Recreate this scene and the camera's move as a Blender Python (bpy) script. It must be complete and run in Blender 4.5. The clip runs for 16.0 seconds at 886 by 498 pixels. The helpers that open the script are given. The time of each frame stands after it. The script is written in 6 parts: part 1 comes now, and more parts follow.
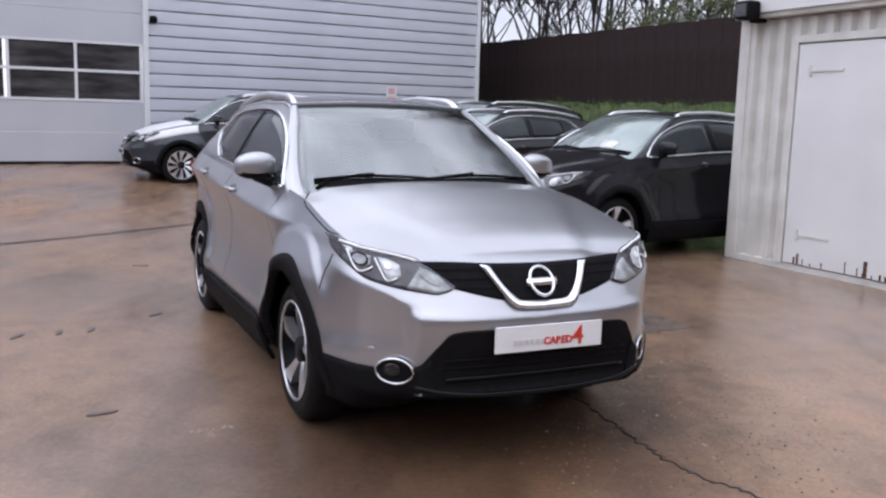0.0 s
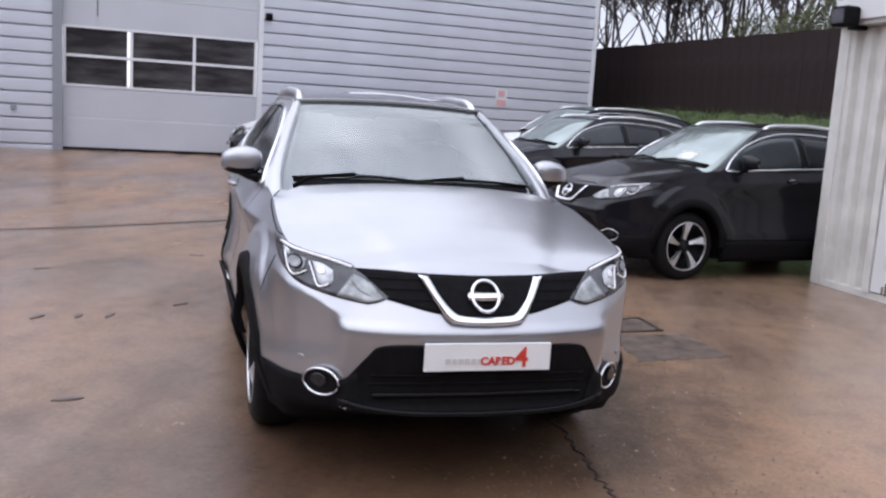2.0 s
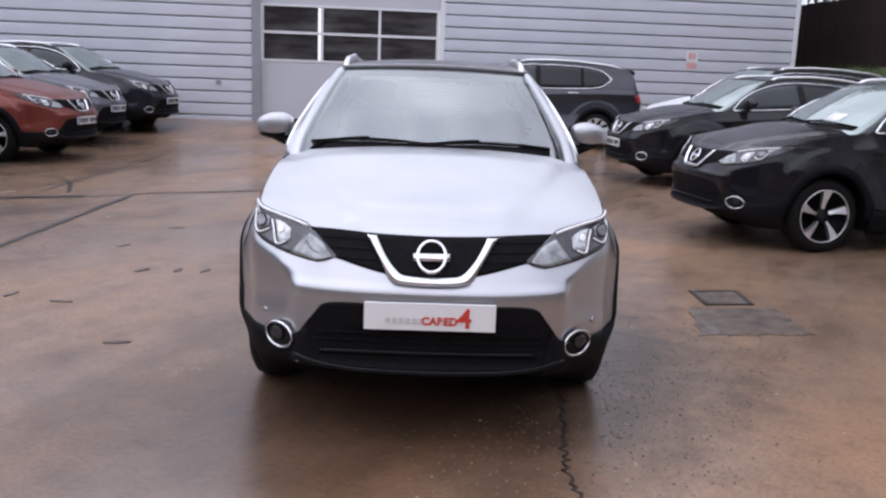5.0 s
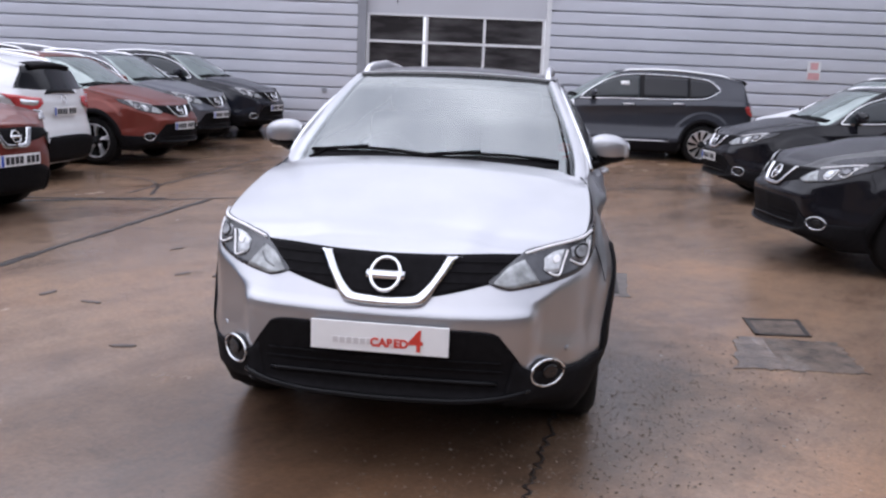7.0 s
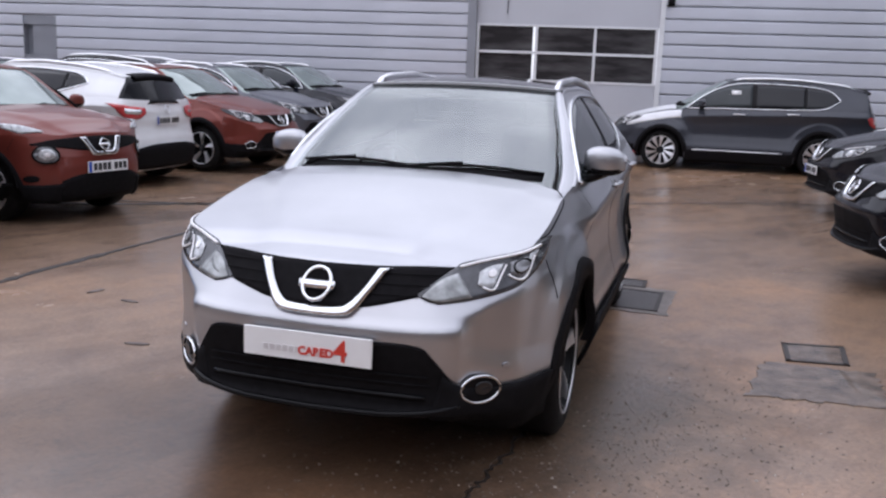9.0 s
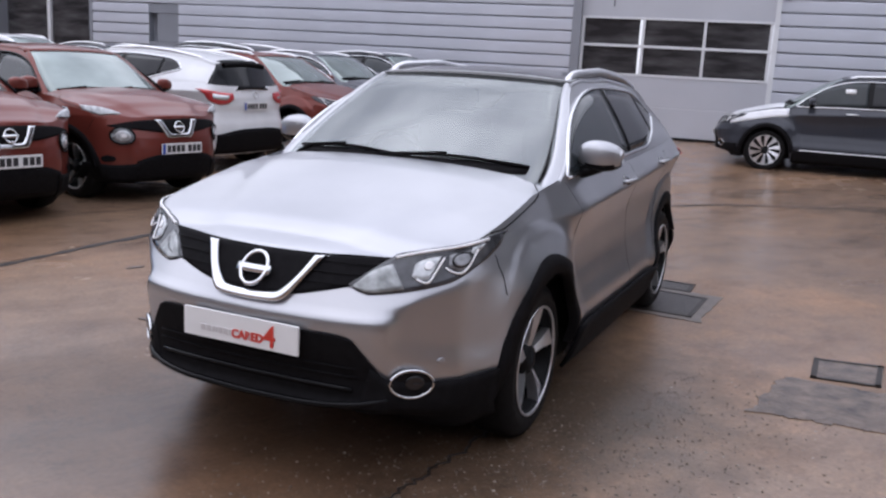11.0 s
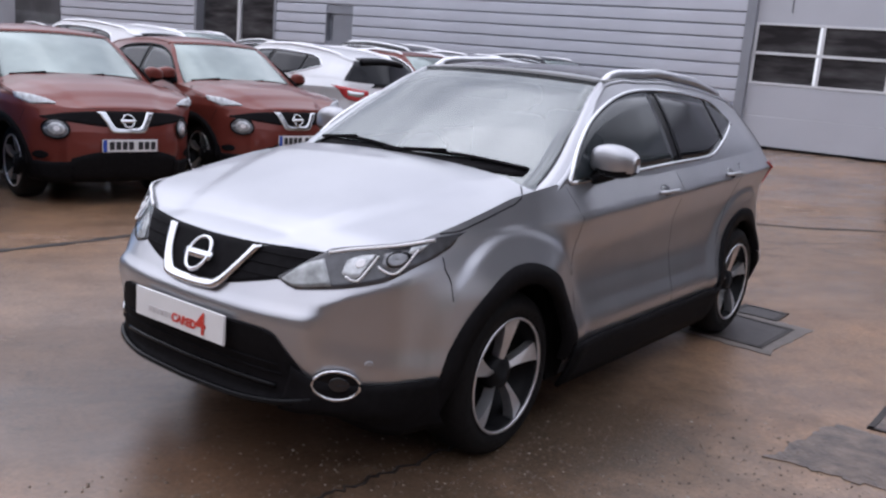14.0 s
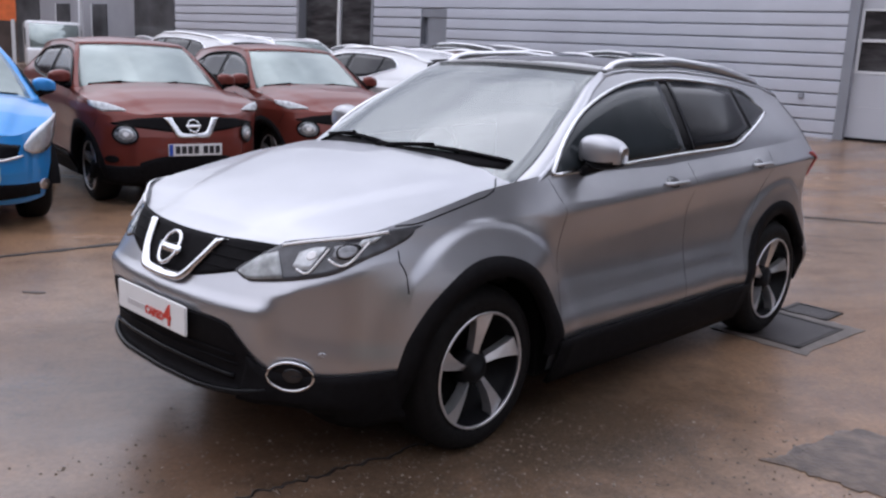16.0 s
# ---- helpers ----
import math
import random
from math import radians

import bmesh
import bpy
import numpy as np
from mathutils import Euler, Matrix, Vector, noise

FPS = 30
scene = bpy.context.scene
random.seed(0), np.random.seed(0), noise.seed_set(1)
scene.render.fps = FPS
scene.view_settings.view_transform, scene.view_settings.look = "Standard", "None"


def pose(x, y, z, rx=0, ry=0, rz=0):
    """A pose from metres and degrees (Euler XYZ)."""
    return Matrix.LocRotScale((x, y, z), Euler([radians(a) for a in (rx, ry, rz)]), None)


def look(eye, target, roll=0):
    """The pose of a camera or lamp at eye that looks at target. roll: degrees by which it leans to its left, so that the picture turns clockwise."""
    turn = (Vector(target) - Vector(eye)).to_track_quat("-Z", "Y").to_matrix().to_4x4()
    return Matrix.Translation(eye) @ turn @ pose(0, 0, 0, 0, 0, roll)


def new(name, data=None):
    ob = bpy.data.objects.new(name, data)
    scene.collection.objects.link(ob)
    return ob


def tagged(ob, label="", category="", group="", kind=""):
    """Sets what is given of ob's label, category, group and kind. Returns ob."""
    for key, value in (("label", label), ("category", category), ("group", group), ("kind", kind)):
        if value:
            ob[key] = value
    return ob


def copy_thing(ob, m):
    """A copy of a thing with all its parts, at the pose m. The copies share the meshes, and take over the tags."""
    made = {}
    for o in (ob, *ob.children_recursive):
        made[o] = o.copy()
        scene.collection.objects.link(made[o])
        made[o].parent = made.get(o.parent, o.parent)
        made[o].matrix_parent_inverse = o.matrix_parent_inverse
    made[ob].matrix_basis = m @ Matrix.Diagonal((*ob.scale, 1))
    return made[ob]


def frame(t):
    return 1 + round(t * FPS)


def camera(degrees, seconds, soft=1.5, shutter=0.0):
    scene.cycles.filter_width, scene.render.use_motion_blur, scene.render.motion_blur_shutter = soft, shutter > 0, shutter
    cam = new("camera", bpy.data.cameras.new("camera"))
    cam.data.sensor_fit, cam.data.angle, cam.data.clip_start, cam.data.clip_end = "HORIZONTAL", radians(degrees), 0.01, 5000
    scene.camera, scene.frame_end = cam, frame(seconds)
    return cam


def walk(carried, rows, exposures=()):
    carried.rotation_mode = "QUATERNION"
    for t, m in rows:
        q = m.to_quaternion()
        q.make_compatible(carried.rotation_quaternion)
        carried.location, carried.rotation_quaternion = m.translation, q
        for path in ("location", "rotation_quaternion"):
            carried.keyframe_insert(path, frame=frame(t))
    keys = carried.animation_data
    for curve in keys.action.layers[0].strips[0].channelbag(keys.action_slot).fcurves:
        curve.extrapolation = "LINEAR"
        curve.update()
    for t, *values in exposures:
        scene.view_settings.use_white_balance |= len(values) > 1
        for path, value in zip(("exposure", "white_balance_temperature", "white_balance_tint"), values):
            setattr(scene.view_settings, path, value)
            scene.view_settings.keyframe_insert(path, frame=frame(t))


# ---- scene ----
cam = camera(52.5, 16.0, soft=2.4)
PATH = [
    (0, (0.188, 0.017, 1.505), (0.091, 1.992, 1.207), 1.6),
    (0.5, (0.402, 0.057, 1.511), (0.223, 2.026, 1.208), 1.6),
    (1, (0.644, 0.126, 1.515), (0.35, 2.079, 1.195), 2.2),
    (1.5, (0.787, 0.206, 1.506), (0.458, 2.157, 1.208), 2.5),
    (2, (0.95, 0.354, 1.526), (0.556, 2.291, 1.222), 3.6),
    (2.5, (1.106, 0.433, 1.525), (0.653, 2.355, 1.207), 2.8),
    (3, (1.385, 0.398, 1.545), (0.803, 2.282, 1.211), 3.0),
    (3.5, (1.518, 0.465, 1.53), (0.855, 2.317, 1.169), 2.6),
    (5.8, (2.233, 0.879, 1.556), (1.302, 2.606, 1.167), 1.6),
    (6, (2.266, 0.938, 1.555), (1.322, 2.659, 1.171), 1.4),
    (6.5, (2.36, 1.086, 1.543), (1.321, 2.75, 1.154), 2.0),
    (7, (2.463, 1.237, 1.558), (1.352, 2.855, 1.172), 2.4),
    (7.5, (2.672, 1.345, 1.559), (1.478, 2.904, 1.18), 1.6),
    (8, (2.898, 1.439, 1.574), (1.635, 2.941, 1.19), 1.9),
    (8.5, (2.973, 1.566, 1.568), (1.677, 3.044, 1.199), 1.7),
    (9, (3.049, 1.757, 1.592), (1.695, 3.179, 1.215), 2.2),
    (9.2, (3.026, 1.839, 1.602), (1.657, 3.245, 1.218), 2.5),
    (11.5, (3.579, 2.462, 1.597), (1.993, 3.612, 1.194), 2.8),
    (12, (3.685, 2.604, 1.597), (2.052, 3.686, 1.194), 2.5),
    (12.5, (3.841, 2.767, 1.611), (2.147, 3.75, 1.205), 3.1),
    (13, (3.854, 2.877, 1.596), (2.123, 3.795, 1.195), 3.4),
    (13.5, (3.809, 3.056, 1.591), (2.058, 3.931, 1.18), 3.7),
    (14, (3.761, 3.211, 1.597), (2.004, 4.068, 1.178), 4.7),
    (14.5, (3.799, 3.302, 1.586), (2.027, 4.136, 1.178), 4.8),
    (15, (3.897, 3.49, 1.594), (2.078, 4.217, 1.195), 4.1),
    (15.5, (3.953, 3.662, 1.595), (2.104, 4.3, 1.177), 3.4),
    (16, (3.967, 3.763, 1.594), (2.113, 4.377, 1.164), 2.8),
]
walk(cam, [(t, look(eye, target, roll)) for t, eye, target, roll in PATH], [(0.0, 0.46, 6250, 16), (2.5, 0.52, 6250, 16), (3.5, 0.40, 6250, 17), (6.0, 0.44, 6250, 17), (7.5, 0.47, 6250, 17), (9.0, 0.29, 6250, 17), (12.5, 0.25, 6250, 17), (16.0, 0.20, 6250, 17)])

# ---------------------------------------------------------------- light
world = bpy.data.worlds.new("overcast_sky")
scene.world = world
world.use_nodes = True
wn, wl = world.node_tree.nodes, world.node_tree.links
wn.clear()
w_out = wn.new("ShaderNodeOutputWorld")
w_bg = wn.new("ShaderNodeBackground")
w_sky = wn.new("ShaderNodeTexSky")
w_sky.sky_type, w_sky.sun_disc = "NISHITA", False
w_sky.sun_elevation, w_sky.sun_rotation = radians(50), radians(176)
w_tc = wn.new("ShaderNodeTexCoord")
w_map = wn.new("ShaderNodeMapping")
w_map.inputs["Scale"].default_value = (1.0, 1.0, 2.2)
w_noise = wn.new("ShaderNodeTexNoise")
w_noise.inputs["Scale"].default_value, w_noise.inputs["Detail"].default_value = 2.3, 6
w_ramp = wn.new("ShaderNodeValToRGB")
w_ramp.color_ramp.elements[0].position, w_ramp.color_ramp.elements[1].position = 0.36, 0.66
w_ramp.color_ramp.elements[0].color = (6.0, 6.3, 7.0, 1)
w_ramp.color_ramp.elements[1].color = (11.5, 11.9, 12.6, 1)
w_mix = wn.new("ShaderNodeMixRGB")
w_mix.inputs[0].default_value = 0.88
wl.new(w_tc.outputs["Generated"], w_map.inputs["Vector"])
wl.new(w_map.outputs["Vector"], w_noise.inputs["Vector"])
wl.new(w_noise.outputs["Fac"], w_ramp.inputs["Fac"])
wl.new(w_sky.outputs["Color"], w_mix.inputs[1])
wl.new(w_ramp.outputs["Color"], w_mix.inputs[2])
# an overcast sky is brightest overhead
w_sep = wn.new("ShaderNodeSeparateXYZ")
wl.new(w_tc.outputs["Generated"], w_sep.inputs["Vector"])
w_grad = wn.new("ShaderNodeMapRange")
w_grad.inputs["From Min"].default_value, w_grad.inputs["From Max"].default_value = 0.0, 1.0
w_grad.inputs["To Min"].default_value, w_grad.inputs["To Max"].default_value = 0.66, 1.32
wl.new(w_sep.outputs["Z"], w_grad.inputs["Value"])
w_mul = wn.new("ShaderNodeMixRGB")
w_mul.blend_type = "MULTIPLY"
w_mul.inputs[0].default_value = 1.0
wl.new(w_mix.outputs["Color"], w_mul.inputs[1])
wl.new(w_grad.outputs["Result"], w_mul.inputs[2])
w_side = wn.new("ShaderNodeMapRange")
w_side.inputs["From Min"].default_value, w_side.inputs["From Max"].default_value = -0.75, 0.35
w_side.inputs["To Min"].default_value, w_side.inputs["To Max"].default_value = 1.13, 0.90
w_side.interpolation_type = "SMOOTHSTEP"
wl.new(w_sep.outputs["X"], w_side.inputs["Value"])
w_far = wn.new("ShaderNodeMixRGB")
w_far.blend_type = "MULTIPLY"
w_far.inputs[0].default_value = 1.0
wl.new(w_mul.outputs["Color"], w_far.inputs[1])
wl.new(w_side.outputs["Result"], w_far.inputs[2])
wl.new(w_far.outputs["Color"], w_bg.inputs["Color"])
w_bg.inputs["Strength"].default_value = 0.13
wl.new(w_bg.outputs["Background"], w_out.inputs["Surface"])

sun_data = bpy.data.lights.new("sun", "SUN")
sun_data.energy, sun_data.angle, sun_data.color = 0.5, radians(100), (1.0, 0.97, 0.94)
sun = new("sun", sun_data)
sun.matrix_world = look((-1, -9, 18), (0, 6, 0))


# ---------------------------------------------------------------- materials
def material(name, colour, rough=0.5, metal=0.0, coat=0.0, spread=0.12, size=6.0, bump=0.0, bump_size=60.0, spec=0.5):
    m = bpy.data.materials.new(name)
    m.use_nodes = True
    n, l = m.node_tree.nodes, m.node_tree.links
    b = n["Principled BSDF"]
    b.inputs["Roughness"].default_value = rough
    b.inputs["Metallic"].default_value = metal
    b.inputs["Coat Weight"].default_value = coat
    b.inputs["Coat Roughness"].default_value = 0.04
    b.inputs["Specular IOR Level"].default_value = spec
    tc = n.new("ShaderNodeTexCoord")
    no = n.new("ShaderNodeTexNoise")
    no.inputs["Scale"].default_value, no.inputs["Detail"].default_value = size, 5
    l.new(tc.outputs["Object"], no.inputs["Vector"])
    ra = n.new("ShaderNodeValToRGB")
    ra.color_ramp.elements[0].position, ra.color_ramp.elements[1].position = 0.3, 0.7
    ra.color_ramp.elements[0].color = (*[c * (1 - spread) for c in colour], 1)
    ra.color_ramp.elements[1].color = (*[min(1, c * (1 + spread)) for c in colour], 1)
    l.new(no.outputs["Fac"], ra.inputs["Fac"])
    l.new(ra.outputs["Color"], b.inputs["Base Color"])
    if bump:
        nb = n.new("ShaderNodeTexNoise")
        nb.inputs["Scale"].default_value, nb.inputs["Detail"].default_value = bump_size, 6
        l.new(tc.outputs["Object"], nb.inputs["Vector"])
        bp = n.new("ShaderNodeBump")
        bp.inputs["Strength"].default_value, bp.inputs["Distance"].default_value = bump, 0.01
        l.new(nb.outputs["Fac"], bp.inputs["Height"])
        l.new(bp.outputs["Normal"], b.inputs["Normal"])
    return m


def paint(name, colour, metal=0.35, rough=0.32, coat=0.8):
    return material(name, colour, rough, metal, coat, 0.05, 3.0, 0.0, spec=0.15)


SILVER = material("silver_paint", (0.44, 0.445, 0.47), 0.32, 0.88, 0.55, 0.05, 3.0, 0.04, 190, spec=0.15)
BLACK_PAINT = paint("black_paint", (0.008, 0.008, 0.011), 0.0, 0.25, 0.38)
NAVY_PAINT = paint("dark_blue_black_paint", (0.009, 0.011, 0.018), 0.0, 0.25, 0.5)
GREY_PAINT = paint("dark_grey_paint", (0.040, 0.043, 0.054), 0.25, 0.35, 0.6)
LIGHT_GREY_PAINT = paint("mid_grey_paint", (0.10, 0.105, 0.125), 0.4, 0.3)
RED_PAINT = paint("burnt_red_paint", (0.155, 0.034, 0.025), 0.3, 0.34, 0.5)
WHITE_PAINT = paint("white_paint", (0.72, 0.73, 0.75), 0.0, 0.3)
BLUE_PAINT = paint("bright_blue_paint", (0.03, 0.25, 0.62), 0.25, 0.3)
PLASTIC = material("black_plastic", (0.0095, 0.009, 0.010), 0.6, 0, 0, 0.2, 30, 0.1, 400, spec=0.04)
GLOSS_BLACK = material("gloss_black", (0.006, 0.006, 0.007), 0.2, 0, 0.0, 0.1, 10, spec=0.13)
ROOF_GLASS = material("roof_glass", (0.02, 0.021, 0.024), 0.06, 0, 0.6, 0.1, 4)
RUBBER = material("tyre_rubber", (0.0095, 0.009, 0.0095), 0.55, 0, 0, 0.25, 40, 0.3, 120, spec=0.10)
CHROME = material("chrome", (0.75, 0.76, 0.78), 0.1, 1.0, 0, 0.04, 8)
SATIN = material("satin_silver", (0.76, 0.76, 0.78), 0.28, 1.0, 0, 0.06, 12)
ALLOY = material("machined_alloy", (0.66, 0.66, 0.68), 0.32, 0.85, 0, 0.08, 20)
ALLOY_DARK = material("dark_alloy", (0.007, 0.007, 0.008), 0.4, 0.0, 0, 0.15, 20, spec=0.12)
PLATE_WHITE = material("plate_white", (0.78, 0.78, 0.78), 0.35, 0, 0.3, 0.03, 10)
LETTER_RED = material("letter_red", (0.62, 0.05, 0.03), 0.5)
LETTER_GREY = material("letter_grey", (0.6, 0.58, 0.58), 0.5)
LETTER_DARK = material("letter_dark", (0.02, 0.02, 0.025), 0.5)
PLATE_BLUE = material("plate_blue", (0.03, 0.08, 0.4), 0.4)
FILM = material("white_film", (0.78, 0.79, 0.82), 0.35, 0, 0.2, 0.06, 5, 0.25, 14)
RED_LENS = material("red_lens", (0.50, 0.045, 0.05), 0.15, 0, 0.6, 0.1, 15)
CLEAR_LENS = material("clear_lens", (0.62, 0.64, 0.66), 0.12, 0.6, 0.6, 0.15, 18)
DARK_LENS = material("dark_lens", (0.09, 0.093, 0.1), 0.1, 0.4, 0.6, 0.3, 14)
SEAT = material("dark_cloth", (0.02, 0.02, 0.022), 0.85, 0, 0, 0.2, 30, 0.3, 200)
TRIM_GREY = material("grey_trim", (0.2, 0.2, 0.2), 0.7, 0, 0, 0.1, 10)
SIDE_GLASS = material("side_glass", (0.026, 0.032, 0.036), 0.11, 0, 0.0, 0.3, 1.5, spec=0.40)
LAMP_INSIDE = material("lamp_housing", (0.06, 0.062, 0.07), 0.16, 0.3, 0.3, 0.5, 14)
LENS_PALE = material("pale_lamp_lens", (0.50, 0.52, 0.54), 0.2, 0.2, 0.4, 0.4, 26)
FOG_LENS = material("dark_fog_lens", (0.012, 0.012, 0.014), 0.15, 0, 0, 0.3, 20)
LENS_SMOKE = material("smoked_pale_lens", (0.27, 0.285, 0.29), 0.2, 0.2, 0.4, 0.45, 20)
LENS_GREY = material("grey_lamp_lens", (0.20, 0.205, 0.22), 0.12, 0.4, 0.5, 0.5, 22)
LED_WHITE = material("white_lamp_strip", (0.9, 0.9, 0.92), 0.35, 0, 0.3, 0.02, 10)
DARK_GLASS = material("privacy_glass", (0.009, 0.010, 0.013), 0.11, 0, 0.0, 0.05, 3, spec=0.32)
SCREEN_GLASS = material("windscreen_glass", (0.27, 0.32, 0.31), 0.03, 0.5, 0.0, 0.2, 2.0, spec=1.0)


def clear_glass(name, tint, ior):
    """Thin see-through glass: tinted transmission with a mirror gloss by Fresnel."""
    m = bpy.data.materials.new(name)
    m.use_nodes = True
    n, l = m.node_tree.nodes, m.node_tree.links
    n.remove(n["Principled BSDF"])
    through_glass = n.new("ShaderNodeBsdfTransparent")
    through_glass.inputs["Color"].default_value = (*tint, 1)
    gloss = n.new("ShaderNodeBsdfGlossy")
    gloss.inputs["Roughness"].default_value = 0.05
    gloss.inputs["Color"].default_value = (0.93, 0.97, 0.97, 1)
    fr = n.new("ShaderNodeFresnel")
    fr.inputs["IOR"].default_value = ior
    mx = n.new("ShaderNodeMixShader")
    l.new(fr.outputs["Fac"], mx.inputs[0])
    l.new(through_glass.outputs["BSDF"], mx.inputs[1])
    l.new(gloss.outputs["BSDF"], mx.inputs[2])
    l.new(mx.outputs["Shader"], n["Material Output"].inputs["Surface"])
    return m


GLASS = clear_glass("tinted_glass", (0.70, 0.78, 0.76), 3.15)
GLASS_INNER = clear_glass("tinted_glass_inner_face", (0.95, 0.97, 0.96), 1.02)


# ---------------------------------------------------------------- mesh helpers
def mesh_from(name, verts, faces, mats, smooth=True):
    me = bpy.data.meshes.new(name)
    me.from_pydata([tuple(map(float, v)) for v in verts], [], faces)
    for m in (mats if isinstance(mats, (list, tuple)) else [mats]):
        me.materials.append(m)
    me.polygons.foreach_set("use_smooth", [smooth] * len(me.polygons))
    me.update()
    return me


def put(name, me, parent=None, label=""):
    ob = new(name, me)
    if parent is not None:
        ob.parent = parent
    return tagged(ob, label)


def part(name, bm, mat, parent=None, label="", smooth=False):
    me = bpy.data.meshes.new(name)
    bm.normal_update()
    bm.to_mesh(me)
    bm.free()
    for m in (mat if isinstance(mat, (list, tuple)) else [mat]):
        me.materials.append(m)
    me.polygons.foreach_set("use_smooth", [smooth] * len(me.polygons))
    return put(name, me, parent, label)


def grid_faces(n, m, base=0, flip=False):
    out = []
    for i in range(n - 1):
        for j in range(m - 1):
            a = base + i * m + j
            q = (a, a + m, a + m + 1, a + 1)
            out.append(q[::-1] if flip else q)
    return out


def sheet(name, pts, mat, parent, label="", thick=0.0, flip=False, mirror=False):
    """A smooth sheet through an n x m array of points, mirrored about x = 0 if asked, with a thickness inwards."""
    pts = np.asarray(pts, float)
    n, m = pts.shape[:2]
    sides = [(pts, flip)]
    if mirror:
        sides.append((pts * np.array([-1, 1, 1]), not flip))
    verts, faces = [], []
    for p, fl in sides:
        base = len(verts)
        verts += list(p.reshape(-1, 3))
        faces += grid_faces(n, m, base, fl)
        if thick:
            du = np.gradient(p, axis=0)
            dv = np.gradient(p, axis=1)
            nn = np.cross(du, dv)
            nn /= np.maximum(np.linalg.norm(nn, axis=2, keepdims=True), 1e-9)
            nn *= -1 if fl else 1
            q = p - nn * thick
            b2 = len(verts)
            verts += list(q.reshape(-1, 3))
            faces += grid_faces(n, m, b2, not fl)
            ring = [i * m for i in range(n)] + [(n - 1) * m + j for j in range(1, m)] + [i * m + m - 1 for i in range(n - 2, -1, -1)] + [j for j in range(m - 2, 0, -1)]
            for a, b in zip(ring, ring[1:] + ring[:1]):
                f = (base + a, base + b, b2 + b, b2 + a)
                faces.append(f[::-1] if not fl else f)
    me = mesh_from(name, verts, faces, mat)
    bm = bmesh.new()
    bm.from_mesh(me)
    bmesh.ops.remove_doubles(bm, verts=bm.verts, dist=1e-5)
    if thick:
        bmesh.ops.recalc_face_normals(bm, faces=bm.faces)
    bm.to_mesh(me)
    bm.free()
    me.polygons.foreach_set("use_smooth", [True] * len(me.polygons))
    return put(name, me, parent, label)


def tube(name, path, radius, mat, parent, label="", sides=8, closed=False, flat=1.0):
    """A rod swept along a path; flat squeezes it across."""
    path = [Vector(p) for p in path]
    n = len(path)
    verts, faces = [], []
    for i, p in enumerate(path):
        a = path[(i - 1) % n] if closed or i else path[0]
        b = path[(i + 1) % n] if closed or i < n - 1 else path[-1]
        t = (b - a).normalized()
        up = Vector((0, 0, 1)) if abs(t.z) < 0.95 else Vector((0, 1, 0))
        side = t.cross(up).normalized()
        up = side.cross(t)
        r = radius(i / max(1, n - 1)) if callable(radius) else radius
        for k in range(sides):
            an = 2 * math.pi * k / sides
            verts.append(p + side * (r * math.cos(an)) + up * (r * flat * math.sin(an)))
    m = n if closed else n - 1
    for i in range(m):
        for k in range(sides):
            a, b = i * sides + k, i * sides + (k + 1) % sides
            c, d = ((i + 1) % n) * sides + (k + 1) % sides, ((i + 1) % n) * sides + k
            faces.append((a, b, c, d))
    if not closed:
        faces.append(tuple(range(sides))[::-1])
        faces.append(tuple((n - 1) * sides + k for k in range(sides)))
    return put(name, mesh_from(name, verts, faces, mat), parent, label)


def lathe(profile, steps=32, axis="x"):
    """Vertices and faces of a closed profile of (radius, offset along the axis) turned round the x axis."""
    m = len(profile)
    verts, faces = [], []
    for i in range(steps):
        a = 2 * math.pi * i / steps
        for r, o in profile:
            verts.append((o, r * math.cos(a), r * math.sin(a)))
    for i in range(steps):
        for j in range(m):
            a, b = i * m + j, i * m + (j + 1) % m
            c, d = ((i + 1) % steps) * m + (j + 1) % m, ((i + 1) % steps) * m + j
            faces.append((a, d, c, b))
    return verts, faces


def box_bm(bm, x0, x1, y0, y1, z0, z1, bevel=0.0):
    r = bmesh.ops.create_cube(bm, size=1.0)
    vs = r["verts"]
    bmesh.ops.scale(bm, verts=vs, vec=(x1 - x0, y1 - y0, z1 - z0))
    bmesh.ops.translate(bm, verts=vs, vec=((x0 + x1) / 2, (y0 + y1) / 2, (z0 + z1) / 2))
    if bevel:
        es = list({e for v in vs for e in v.link_edges})
        bmesh.ops.bevel(bm, geom=es, offset=bevel, segments=2, affect="EDGES", profile=0.5)
    return vs


def box(name, x0, x1, y0, y1, z0, z1, mat, parent=None, label="", bevel=0.0):
    bm = bmesh.new()
    box_bm(bm, x0, x1, y0, y1, z0, z1, bevel)
    return part(name, bm, mat, parent, label, False)


def curve(points, samples):
    """A smooth (Catmull-Rom) curve through points, evenly sampled by length."""
    p = np.asarray(points, float)
    p = np.vstack([2 * p[0] - p[1], p, 2 * p[-1] - p[-2]])
    out = []
    for i in range(1, len(p) - 2):
        for t in np.linspace(0, 1, 24, endpoint=False):
            a, b, c, d = p[i - 1], p[i], p[i + 1], p[i + 2]
            out.append(0.5 * (2 * b + (c - a) * t + (2 * a - 5 * b + 4 * c - d) * t * t + (3 * b - a - 3 * c + d) * t ** 3))
    out.append(p[-2])
    out = np.array(out)
    s = np.r_[0, np.cumsum(np.linalg.norm(np.diff(out, axis=0), axis=1))]
    u = np.linspace(0, s[-1], samples)
    return np.stack([np.interp(u, s, out[:, k]) for k in range(out.shape[1])], 1)


